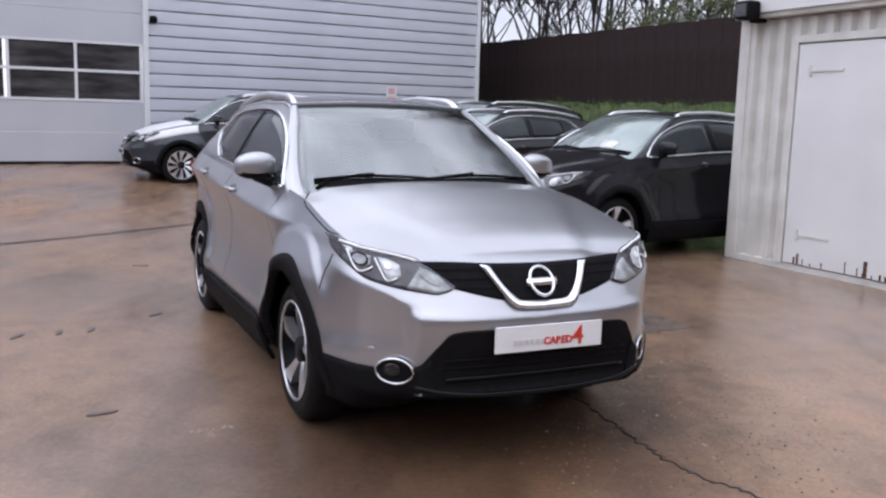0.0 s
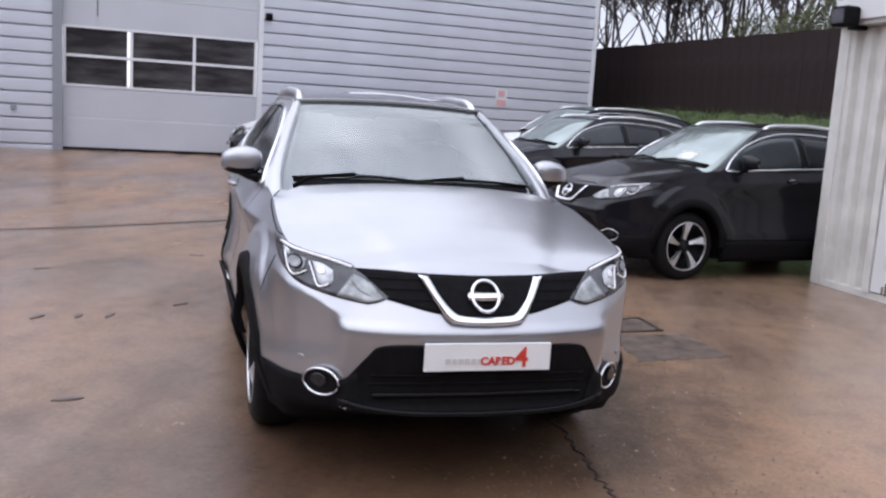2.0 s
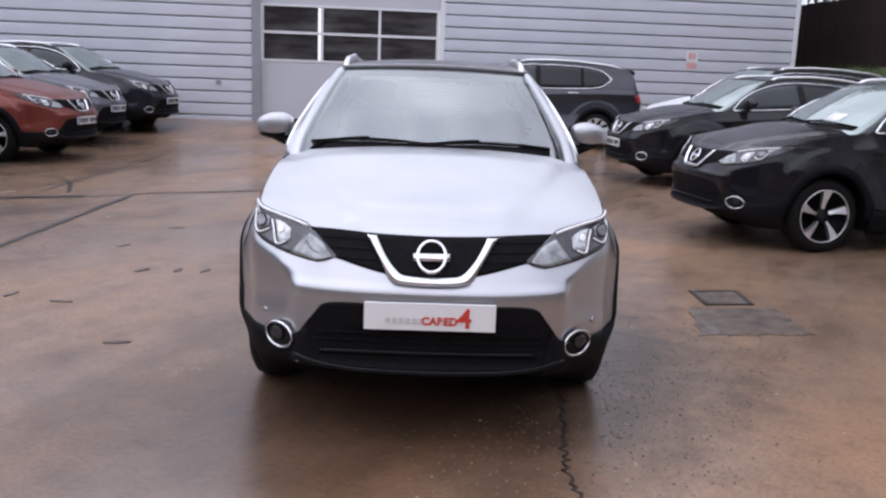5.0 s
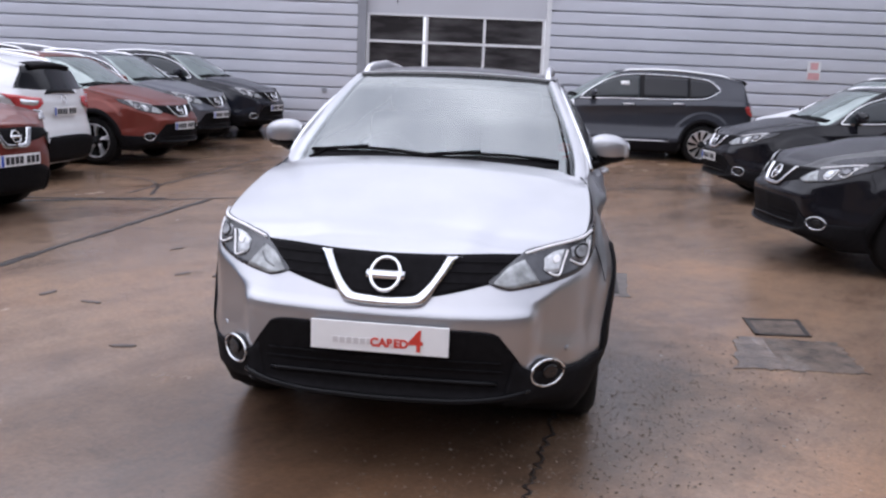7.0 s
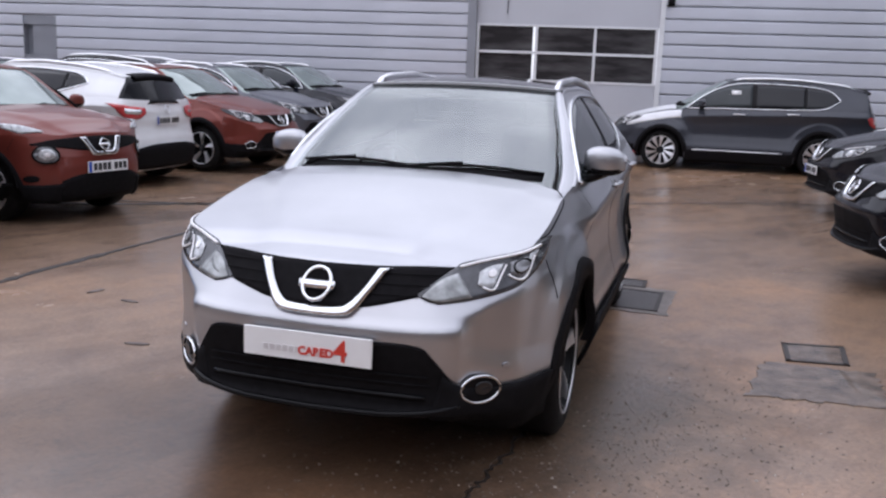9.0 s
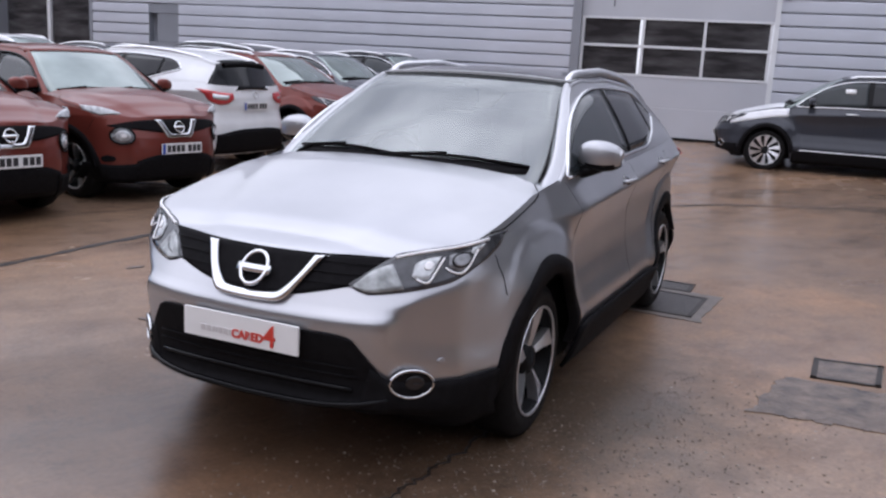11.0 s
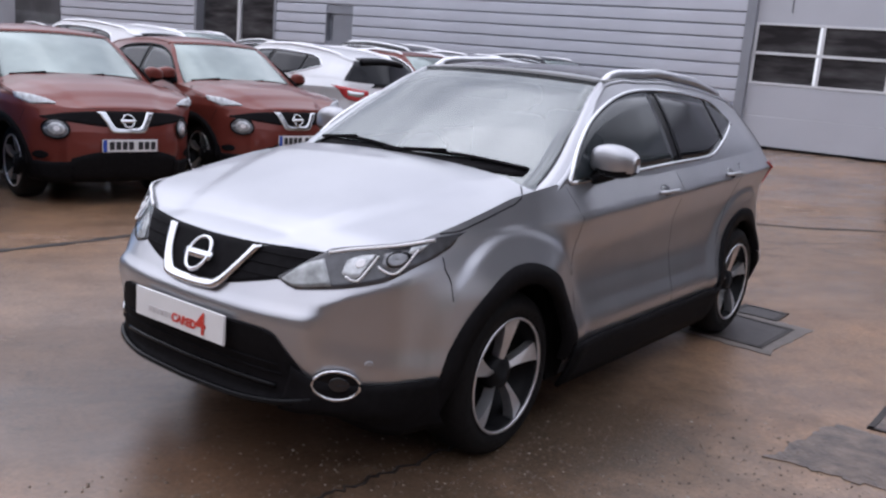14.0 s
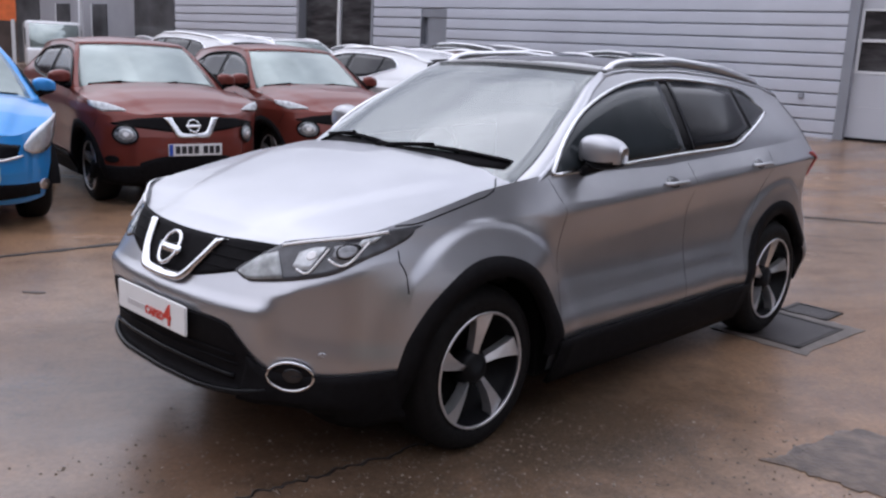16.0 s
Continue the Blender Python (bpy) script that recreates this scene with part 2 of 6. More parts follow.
def smooth(a, b, x):
    t = np.clip((x - a) / (b - a), 0, 1)
    return t * t * (3 - 2 * t)


# ---------------------------------------------------------------- cars
class Shape:
    """The outer surface of a car: x to its right, y ahead, z up from the ground, in metres."""

    def __init__(self, spec):
        self.known = {}
        self.plan = spec["plan"]
        self.sections = spec["sections"]
        self.top = spec["top"]
        self.profile = spec["profile"]
        self.header = spec["header"]
        self.tail = spec["tail"]
        self.high = spec["high"]
        self.lean = spec["lean"]
        self.rear_taper = spec["rear_taper"]
        self.crown = spec["crown"]
        self.axles = spec["axles"]
        self.wheel = spec["wheel"]
        self.arch = spec["arch"]
        self.track = spec["track"]
        self.sill = spec["sill"]
        self.window_low = spec["window_low"]
        self.window_high = spec["window_high"]
        self.pillars = spec["pillars"]
        self.cheek = spec["cheek"]
        self.crease, self.flare = spec["crease"], spec["flare"]
        self.out = curve(self.plan, 500)
        t = np.gradient(self.out, axis=0)
        t /= np.linalg.norm(t, axis=1, keepdims=True)
        self.nor = np.stack([-t[:, 1], t[:, 0]], 1)
        self.belt_y = np.linspace(-2.5, 2.3, 241)
        self.belt_x = np.array([self.on_side(y, self.belt(y))[0] for y in self.belt_y])

    def shoulder(self, y):
        """Height of the crease along the doors."""
        return np.interp(y, [-2.0, -1.5, -0.73, 0.14, 0.9, 1.4], self.crease or (1, 1, 1, 1, 1, 1))

    def flank(self, y, z):
        """Inset of the side: a shoulder crease that rises to the rear over hollow doors, rounded wings, flared arches."""
        y, z = np.asarray(y, float), np.asarray(z, float)
        h = z - self.shoulder(y)
        low = np.interp(z, [0.18, 0.24, 0.30, 0.36, 0.43, 0.47, 0.55, 0.64, 0.74], [0.09, 0.055, 0.035, 0.022, 0.008, 0.011, 0.038, 0.058, 0.066])
        under = 0.012 + 0.056 * smooth(0.0, -0.19, h) ** 0.6
        door = np.where(h > 0, 0.012 + 0.72 * h, np.minimum(under, np.where(z < 0.74, np.maximum(low, 0.012), 9.0)))
        door = np.where((h <= 0) & (z < 0.74), low + (under - low) * smooth(0.60, 0.74, z), door)
        wing = np.interp(z, [0.18, 0.30, 0.45, 0.60, 0.74], [0.07, 0.018, -0.010, -0.008, -0.004])
        wing = wing + 0.080 * smooth(0.72, 0.97, z) + 0.40 * np.maximum(0, z - 0.95)
        front = smooth(0.72, 1.12, y)
        d = door * (1 - front) + wing * front
        for ya in self.axles:
            r = np.hypot(y - ya, (z - self.wheel) * 0.96)
            d = d - self.flare * smooth(self.arch + 0.185, self.arch + 0.135, r) * smooth(0.25, 0.45, z)
        return d

    def inset(self, ny, z, y=None):
        zs, si, fi, ri = np.array(self.sections).T
        wf, wr = smooth(0.25, 0.9, ny), smooth(0.25, 0.9, -ny)

        def plain(h):
            side = np.interp(h, zs, si) if self.crease is None or y is None else self.flank(y, h)
            return side * (1 - wf - wr) + np.interp(h, zs, fi) * wf + np.interp(h, zs, ri) * wr

        # the bumper's cheek falls straight from a crease to a ledge
        rim = np.interp(ny, [0.12, 0.39, 0.66, 0.82, 0.9], [0.85, 0.81, 0.765, 0.725, 0.70])
        foot = np.interp(ny, [0.15, 0.39, 0.67, 0.8], [0.515, 0.53, 0.54, 0.57])
        flat = plain(rim) + 0.008 * (rim - z) / (rim - foot)
        amount = self.cheek * smooth(0.06, 0.30, ny) * smooth(0.90, 0.83, ny) * (0.75 + 0.25 * smooth(foot - 0.05, foot + 0.05, z)) * (z < rim)
        base = plain(z) + 0.085 * smooth(0.10, 0.03, abs(ny)) * smooth(0.44, 0.24, z) * (self.crease is None)
        base = base + 0.03 * smooth(0.44, 0.26, z) * smooth(0.06, 0.2, ny) * smooth(0.65, 0.4, ny)
        return base + amount * np.clip(flat - base, 0, 0.09)

    def column(self, i, z):
        """Points of the lower body at the outline's sample i and the heights z."""
        o, nn = self.out[i], self.nor[i]
        d = self.inset(nn[1], z, o[1])
        return np.stack([np.maximum(0.0, o[0] - nn[0] * d), o[1] - nn[1] * d, z], 1)

    def belt(self, y):
        ys, zs = np.array(self.top).T
        return np.interp(y, ys, zs)

    def on_front(self, x, z, off=0.0, rear=False):
        key = (round(x, 5), round(z, 5), off, rear)
        if key in self.known:
            return self.known[key].copy()
        half = slice(0, 250) if not rear else slice(250, 500)
        o, nn = self.out[half], self.nor[half]
        d = self.inset(nn[:, 1], np.full(len(o), z), o[:, 1]) - off
        px, py = o[:, 0] - nn[:, 0] * d, o[:, 1] - nn[:, 1] * d
        if rear:
            px, py = px[::-1], py[::-1]
        px = np.maximum.accumulate(px)
        self.known[key] = np.array([x, np.interp(abs(x), px, py), z])
        return self.known[key].copy()

    def on_side(self, y, z, off=0.0):
        o, nn = self.out, self.nor
        d = self.inset(nn[:, 1], np.full(len(o), z), o[:, 1]) - off
        px, py = o[:, 0] - nn[:, 0] * d, o[:, 1] - nn[:, 1] * d
        return np.array([np.interp(-y, -py, px), y, z])

    def wall(self, y, z, off=0.0):
        """Half width of the cabin's side at y and height z."""
        zb = self.belt(y)
        w = np.interp(y, self.belt_y, self.belt_x)
        t = np.clip((z - zb) / (self.high - zb), -0.3, 1.2)
        lean = self.lean * np.sign(t) * abs(t) ** 1.25
        return w - lean - self.rear_taper * smooth(-0.6, -1.8, y) * np.clip(t * 1.8, 0, 1) + off

    def roofline(self, p, x):
        """A point of the top at profile position p and offset x."""
        ys, zs = np.array(self.profile).T
        z = np.interp(p, ys, zs)
        fr, re = smooth(self.header - 0.5, self.header + 0.35, p), smooth(self.tail + 0.3, self.tail - 0.2, p)
        q = (x / 0.65) ** 2
        return np.array([x, p - 0.15 * fr * q + 0.10 * re * q, z - (0.045 * (1 - fr) + 0.01) * q])

    def edge(self, p):
        lo, hi = 0.2, 0.95
        for _ in range(30):
            mid = (lo + hi) / 2
            a = self.roofline(p, mid)
            if self.wall(a[1], a[2]) > mid:
                lo = mid
            else:
                hi = mid
        return self.roofline(p, lo)


def band(f, upper, lower, nu, nv, off=0.0):
    """Points between two curves of (across, height), each put onto a surface by f."""
    a, b = curve(upper, nu), curve(lower, nu)
    return np.array([[f(*(a[i] + (b[i] - a[i]) * t), off) for t in np.linspace(0, 1, nv)] for i in range(nu)])


CROSSOVER = dict(
    plan=[(0, 2.235), (0.30, 2.215), (0.53, 2.155), (0.69, 2.04), (0.80, 1.86), (0.858, 1.56), (0.885, 1.1), (0.897, 0.3), (0.903, -0.5), (0.9, -1.2), (0.885, -1.55), (0.82, -1.86), (0.68, -1.99), (0.4, -2.045), (0, -2.06)],
    sections=[(0.18, 0.09, 0.42, 0.12), (0.24, 0.05, 0.32, 0.06), (0.30, 0.03, 0.15, 0.03), (0.325, 0.025, 0.05, 0.025), (0.345, 0.02, 0.02, 0.02), (0.37, 0.015, 0.04, 0.02), (0.45, 0.006, 0.042, 0.0), (0.48, 0.010, 0.036, 0.0), (0.52, 0.028, 0.027, 0.0), (0.56, 0.042, 0.019, 0.0), (0.64, 0.051, 0.006, 0.01), (0.675, 0.052, 0.010, 0.02), (0.70, 0.053, 0.034, 0.03), (0.80, 0.050, 0.095, 0.05), (0.88, 0.038, 0.15, 0.045), (0.935, 0.020, 0.18, 0.05), (0.96, 0.004, 0.193, 0.05), (0.975, 0.0, 0.205, 0.05), (0.99, 0.004, 0.232, 0.05), (1.02, 0.022, 0.265, 0.06), (1.05, 0.040, 0.3, 0.07), (1.1, 0.064, 0.335, 0.08), (1.2, 0.10, 0.4, 0.11)],
    top=[(-2.2, 1.10), (-2.0, 1.15), (-1.6, 1.175), (-1.0, 1.145), (0.0, 1.10), (0.9, 1.098), (1.25, 1.06), (1.62, 0.987), (1.75, 0.963), (1.98, 0.914), (2.09, 0.882), (2.2, 0.868)],
    profile=[(-2.0, 1.10), (-1.95, 1.20), (-1.84, 1.41), (-1.80, 1.455), (-1.5, 1.51), (-1.0, 1.565), (-0.5, 1.592), (0.0, 1.582), (0.24, 1.548), (0.45, 1.465), (0.75, 1.305), (1.16, 1.06)],
    header=0.26, tail=-1.8, high=1.56, lean=0.262, rear_taper=0.08, crown=0.05,
    axles=(1.265, -1.335), wheel=0.345, arch=0.412, track=0.854, sill=0.25,
    window_low=[(0.80, 1.10), (0.23, 1.126), (-0.19, 1.146), (-0.64, 1.162), (-0.79, 1.180), (-0.90, 1.212), (-1.30, 1.326)],
    window_high=[(0.80, 1.115), (0.68, 1.235), (0.44, 1.372), (0.05, 1.482), (-0.40, 1.506), (-1.0, 1.472), (-1.20, 1.42), (-1.30, 1.336)],
    pillars=(-0.31, -1.0), cheek=1.0, crease=(1.06, 1.062, 1.035, 0.99, 0.955, 0.95), flare=0.016,
)

def wheel_parts(car, y, side, r, spokes, track):
    """One wheel: tyre, rim and spokes; side is +1 on the car's right."""
    w = 0.215
    hub = put("wheel", None, car)
    hub.matrix_basis = pose(side * (track - 0.01), y, r, 0, 0, 0 if side > 0 else 180)
    tyre_prof = [(r * 0.70, 0.0), (r * 0.86, 0.005), (r * 0.965, -0.018), (r, -0.05), (r, -w + 0.04), (r * 0.965, -w), (r * 0.72, -w + 0.02), (r * 0.70, -0.1)]
    v, f = lathe(tyre_prof, 40)
    put("tyre", mesh_from("tyre", v, f, RUBBER), hub)
    rim_prof = [(r * 0.715, 0.003), (r * 0.695, 0.004), (r * 0.67, -0.02), (r * 0.65, -0.12), (0.02, -0.12), (0.02, -0.14), (r * 0.71, -0.14)]
    v, f = lathe(rim_prof, 40)
    put("rim", mesh_from("rim", v, f, ALLOY_DARK), hub, "dark painted alloy rim")
    v, f = lathe([(r * 0.712, 0.006), (r * 0.68, 0.006), (r * 0.68, -0.004), (r * 0.712, -0.004)], 40)
    put("rim_lip", mesh_from("rim_lip", v, f, ALLOY), hub, "machined bright rim edge")
    v, f = lathe([(0.055, -0.02), (0.0, -0.014), (0.0, -0.1), (0.08, -0.1), (0.075, -0.04)], 20)
    put("hub_cap", mesh_from("hub_cap", v, f, ALLOY_DARK), hub)
    verts, faces = [], []
    for k in range(spokes):
        a0 = 2 * math.pi * k / spokes + 0.3
        base = len(verts)
        rows = [(0.045, 0.010, 0.14, -0.030), (r * 0.34, 0.017, 0.04, -0.014), (r * 0.54, 0.030, -0.02, -0.004), (r * 0.69, 0.044, -0.06, -0.002)]
        for rad, half, skew, depth in rows:
            ca, sa = math.cos(a0 + skew), math.sin(a0 + skew)
            for s, d in ((-1, 0), (1, -0.012), (1, -0.05), (-1, -0.05)):
                verts.append((depth + d, rad * ca - s * half * sa, rad * sa + s * half * ca))
        for i in range(3):
            for j in range(4):
                a, b = base + 4 * i + j, base + 4 * i + (j + 1) % 4
                faces.append((a, b, b + 4, a + 4))
    put("spokes", mesh_from("spokes", verts, faces, ALLOY, False), hub, "machined silver spokes")
    return hub


SHAPES = {}


def build_car(name, spec, body, label, where, turn, group="parked cars", clear=False, rails=True, chrome=True, detail=True, spokes=5, roof_paint=None, plate="uk", z=0.0, film=False):
    S = SHAPES[name] = SHAPES.get(name) or Shape(spec)
    car = new(name)
    car.matrix_basis = pose(where[0], where[1], z, 0, 0, turn - 90)
    tagged(car, label, "car", group)
    n = len(S.out)
    # lower body: columns round the outline, from sill or wheel arch up to the belt
    cols, idx = [], []
    picks = set(int(v) for v in np.linspace(0, n - 1, 150))
    for ya in S.axles:
        for a in np.linspace(0, math.pi, 31):
            picks.add(int(np.argmin(abs(S.out[:, 1] - (ya + S.arch * math.cos(a))) + (S.out[:, 0] < 0.6) * 9)))
    for i in sorted(picks):
        y = S.out[i, 1]
        zb = S.sill - 0.03 * smooth(0.6, 0.95, abs(S.nor[i, 1]))
        if S.crease:
            zb += 0.12 * smooth(0.2, 0.5, S.nor[i, 1])
        for ya in S.axles:
            d = abs(y - ya)
            if d < S.arch and S.out[i, 0] > 0.6:
                zb = max(zb, S.wheel - 0.06 + (S.arch + 0.06) * math.sqrt(1 - (d / S.arch) ** 2))
        zt = S.belt(y)
        zc = min(S.shoulder(y), zb + 0.72 * (zt - zb)) if S.crease else zb + 0.7 * (zt - zb)
        cols.append(S.column(i, np.r_[np.linspace(zb, zc - 0.007, 28), zc, np.linspace(zc + 0.007, zt, 12)]))
        idx.append(i)
    cols = np.array(cols)
    sheet("body", cols, body, car, mirror=True, flip=False)
    # bonnet between the two upper edges
    ys = [c[-1] for c in cols if c[-1][1] > S.profile[-1][0] - (0.11 if S.crease else 0.25)]
    rows = []
    for p in ys:
        y = p[1]
        far = smooth(2.1, 1.2, y)
        row = []
        for u in np.linspace(-1, 1, 33):
            x = u * p[0]
            line = 0.30 + 0.36 * smooth(2.2, 1.0, y)
            rise = (S.crown * (0.35 + 0.65 * far)) * (1 - abs(u) ** 2.2) * min(1, p[0] / 0.5)
            rise += 0.016 * smooth(line + 0.045, line - 0.045, abs(x)) * min(1, p[0] / 0.6)
            row.append((x, y, p[2] + rise))
        rows.append(row)
    sheet("bonnet", rows, body, car)
    if film:
        fr = np.array(rows)[:, 1:-1]
        keep = [r for r in fr if r[16][1] < 2.0 and r[16][1] > 1.05]
        sheet("bonnet_film", np.array(keep) + np.array([0, 0, 0.006]), FILM, car, "white protective film on the bonnet", thick=0.003)
    # cabin
    front_p, head = S.profile[-1][0], S.header
    ps = np.r_[np.linspace(front_p, head, 16), np.linspace(head, S.tail, 26)[1:], np.linspace(S.tail, S.profile[0][0], 10)[1:]]
    edges = [S.edge(p) for p in ps]
    tops = np.array([[S.roofline(p, u * e[0]) for u in np.linspace(-1, 1, 21)] for p, e in zip(ps, edges)])
    glass = GLASS if clear else SCREEN_GLASS
    inset = np.linspace(0.905, 0.945, 16)
    pane = np.array([[S.roofline(p, u * k * e[0]) for u in np.linspace(-1, 1, 21)] for p, e, k in zip(ps[:16], edges[:16], inset)])
    ws = sheet("windscreen", pane, glass, car, "sloping windscreen reflecting the sky", thick=0.006, flip=True)
    if clear:
        # the sky's mirror image comes from the outer face alone
        ws.data.materials.append(GLASS_INNER)
        for p in ws.data.polygons:
            p.material_index = 1 if p.normal.z < 0.1 else 0
    post = np.array([[S.roofline(p, u * e[0]) + np.array([0, 0, 0.010 * math.sin(math.pi * (u - k + 0.01) / (1.01 - k)) + 0.002]) for u in np.linspace(k - 0.01, 1.0, 7)] for p, e, k in zip(ps[:16], edges[:16], inset)])
    for s in (1, -1):
        sheet("pillar", post * np.array([s, 1, 1]), body, car, flip=s > 0)
    ws.visible_shadow = not clear
    sheet("roof", tops[15:41], roof_paint or body, car, "" if not roof_paint else "black panoramic glass roof", thick=0.01, flip=True)
    if film:
        sheet("roof_film", tops[15:34] + np.array([0, 0, 0.006]), FILM, car, "white protective film on the roof", thick=0.003, flip=True)
    sheet("rear_window", tops[40:], DARK_GLASS, car, thick=0.005, flip=True)
    side = np.array([[(S.wall(e[1], zz), e[1], zz) for zz in np.linspace(e[2], S.belt(e[1]) - 0.02, 10)] for e in edges])
    for s in (1, -1):
        m = np.array([s, 1, 1])
        sheet("cabin_side", side * m, body, car, flip=s > 0)
        if film:
            wing = [[S.on_side(y, S.belt(y) - d, 0.006) * m for d in (0.012, 0.05, 0.10, 0.15)] for y in np.linspace(1.0, 1.95, 16)]
            sheet("wing_film", wing, FILM, car, "white protective film on the wing", thick=0.003, flip=s > 0)
        pw = band(lambda y, zz, o: np.array([S.wall(y, zz, o), y, zz]), S.window_high, S.window_low, 40, 8, 0.006)
        hi_c, lo_c = curve(S.window_high, 160), curve(S.window_low, 160)
        cuts = [(S.window_low[0][0] - 0.01, S.pillars[0] + 0.085, SIDE_GLASS), (S.pillars[0] + 0.005, S.pillars[1] + 0.045, DARK_GLASS), (S.pillars[1] + 0.005, S.window_low[-1][0] + 0.008, DARK_GLASS)]
        back = sheet("window_surround", (pw - np.array([0.004, 0, 0])) * m, GLOSS_BLACK, car, "gloss black window surround", thick=0.004)
        for ya, yb, gl in cuts:
            yy = np.linspace(ya, yb, 24)
            zt, zl = np.interp(-yy, -hi_c[:, 0], hi_c[:, 1]), np.interp(-yy, -lo_c[:, 0], lo_c[:, 1])
            gp = np.array([[(S.wall(y, z, 0.009), y, z) for z in np.linspace(a - 0.012, c + 0.006, 6)] if a - c > 0.03 else [(S.wall(y, z, 0.009), y, z) for z in np.linspace(a, c, 6)] for y, a, c in zip(yy, zt, zl)])
            sheet("side_window", gp * m, gl, car, "tinted side window" if gl == SIDE_GLASS else "dark privacy side window", thick=0.003)
        ring = np.vstack([pw[:, 0], pw[::-1, -1]]) * m
        tube("window_trim", ring[::1], 0.011, CHROME if chrome else GLOSS_BLACK, car, "bright chrome window surround", 6, True)
        cant = np.array([S.edge(p) for p in np.linspace(head, S.tail, 24)]) * m
        tube("roof_edge", cant - np.array([0.006 * s, 0, 0.008]), 0.016, body, car, sides=10)
        rail = np.array([S.edge(p) for p in np.linspace(front_p, head, 14)]) * m
        tube("pillar_edge", rail - np.array([0.006 * s, 0, 0.008]), 0.015, body, car, sides=10)
        if rails:
            pr = np.array([S.edge(p) for p in np.linspace(head - 0.08, S.tail + 0.25, 24)]) * m
            lift = np.array([0.05 * math.sin(math.pi * min(1, max(0, t)) ) ** 0.35 for t in np.linspace(0, 1, 24)])
            pr[:, 2] += lift - 0.005
            pr[:, 0] -= 0.035 * s
            tube("roof_rail", pr, 0.02, SATIN, car, "satin silver roof rail", 8, flat=1.3)
        # arches and sill
        for ya in S.axles:
            outer = []
            for a in np.linspace(0.0 if ya > 0 else 0.1, math.pi - (0.1 if ya > 0 else 0.5), 33):
                row = []
                for rad, off in ((S.arch - 0.012, -0.03), (S.arch - 0.012, 0.012), (S.arch + 0.062, 0.012), (S.arch + 0.07, -0.01)):
                    yy, zz = ya + rad * math.cos(a), S.wheel - 0.06 + (rad + 0.06) * math.sin(a)
                    row.append(S.on_side(yy, zz, off) * m)
                outer.append(row)
            sheet("wheel_arch_trim", outer, PLASTIC, car, "black plastic wheel arch trim")
            liner = []
            for a in np.linspace(0.08, math.pi - 0.08, 25):
                liner.append([(s * xx, ya + (S.arch + 0.02) * math.cos(a), S.wheel + (S.arch + 0.02) * math.sin(a)) for xx in (0.52, 0.66, 0.79)])
            sheet("wheel_arch_liner", liner, PLASTIC, car)
            wheel_parts(car, ya, s, S.wheel, spokes, S.track)
        y0, y1 = S.axles[1] + S.arch + 0.03, S.axles[0] - S.arch - 0.03
        sill = [[S.on_side(y, zz, 0.012) * m for zz in (0.40, 0.36, 0.31, 0.25, 0.19)] for y in np.linspace(y0, y1, 20)]
        sheet("sill_trim", sill, PLASTIC, car, "black plastic sill trim", thick=0.02, flip=s < 0)
        # mirror
        mirror(car, S, s, body)
        for yh in (S.axles[0] - 1.315, S.axles[0] - 2.215):
            zh = S.shoulder(yh) + 0.022 if S.crease else S.belt(yh) - 0.10
            if detail:
                # a flat dark disc stands in for the shade inside the finger recess
                cup = [[S.on_side(yh + 0.012 + 0.052 * k * math.cos(a), zh + 0.004 + 0.026 * k * math.sin(a), 0.0025) * m for k in (0.001, 0.5, 1.0)] for a in np.linspace(0, 2 * math.pi, 17)]
                sheet("handle_cup", cup, DARK_LENS, car, "dark disc painted for the shade in the finger recess", thick=0.003)
            hp = [S.on_side(yh + d, zh + 0.004 * (1 - (d / 0.1) ** 2), 0.004 + 0.034 * (1 - (d / 0.105) ** 4)) * m for d in np.linspace(-0.1, 0.1, 9)]
            tube("door_handle", hp, 0.013, SATIN if film else body, car, sides=8, flat=0.8)
        if film:
            strip_pts = [S.on_side(y, 0.405, 0.016) * m for y in np.linspace(S.axles[1] + 0.62, S.axles[0] - 0.55, 14)]
            tube("sill_strip", strip_pts, 0.012, SATIN, car, "thin bright strip low on the doors", 6)
    bm = bmesh.new()
    box_bm(bm, -0.78, 0.78, S.axles[1] + S.arch + 0.02, S.axles[0] - S.arch - 0.02, 0.2, 0.62)
    box_bm(bm, -0.54, 0.54, S.axles[1] - 0.6, S.axles[0] + 0.5, 0.22, 0.72)
    part("underbody", bm, PLASTIC, car)
    return car, S


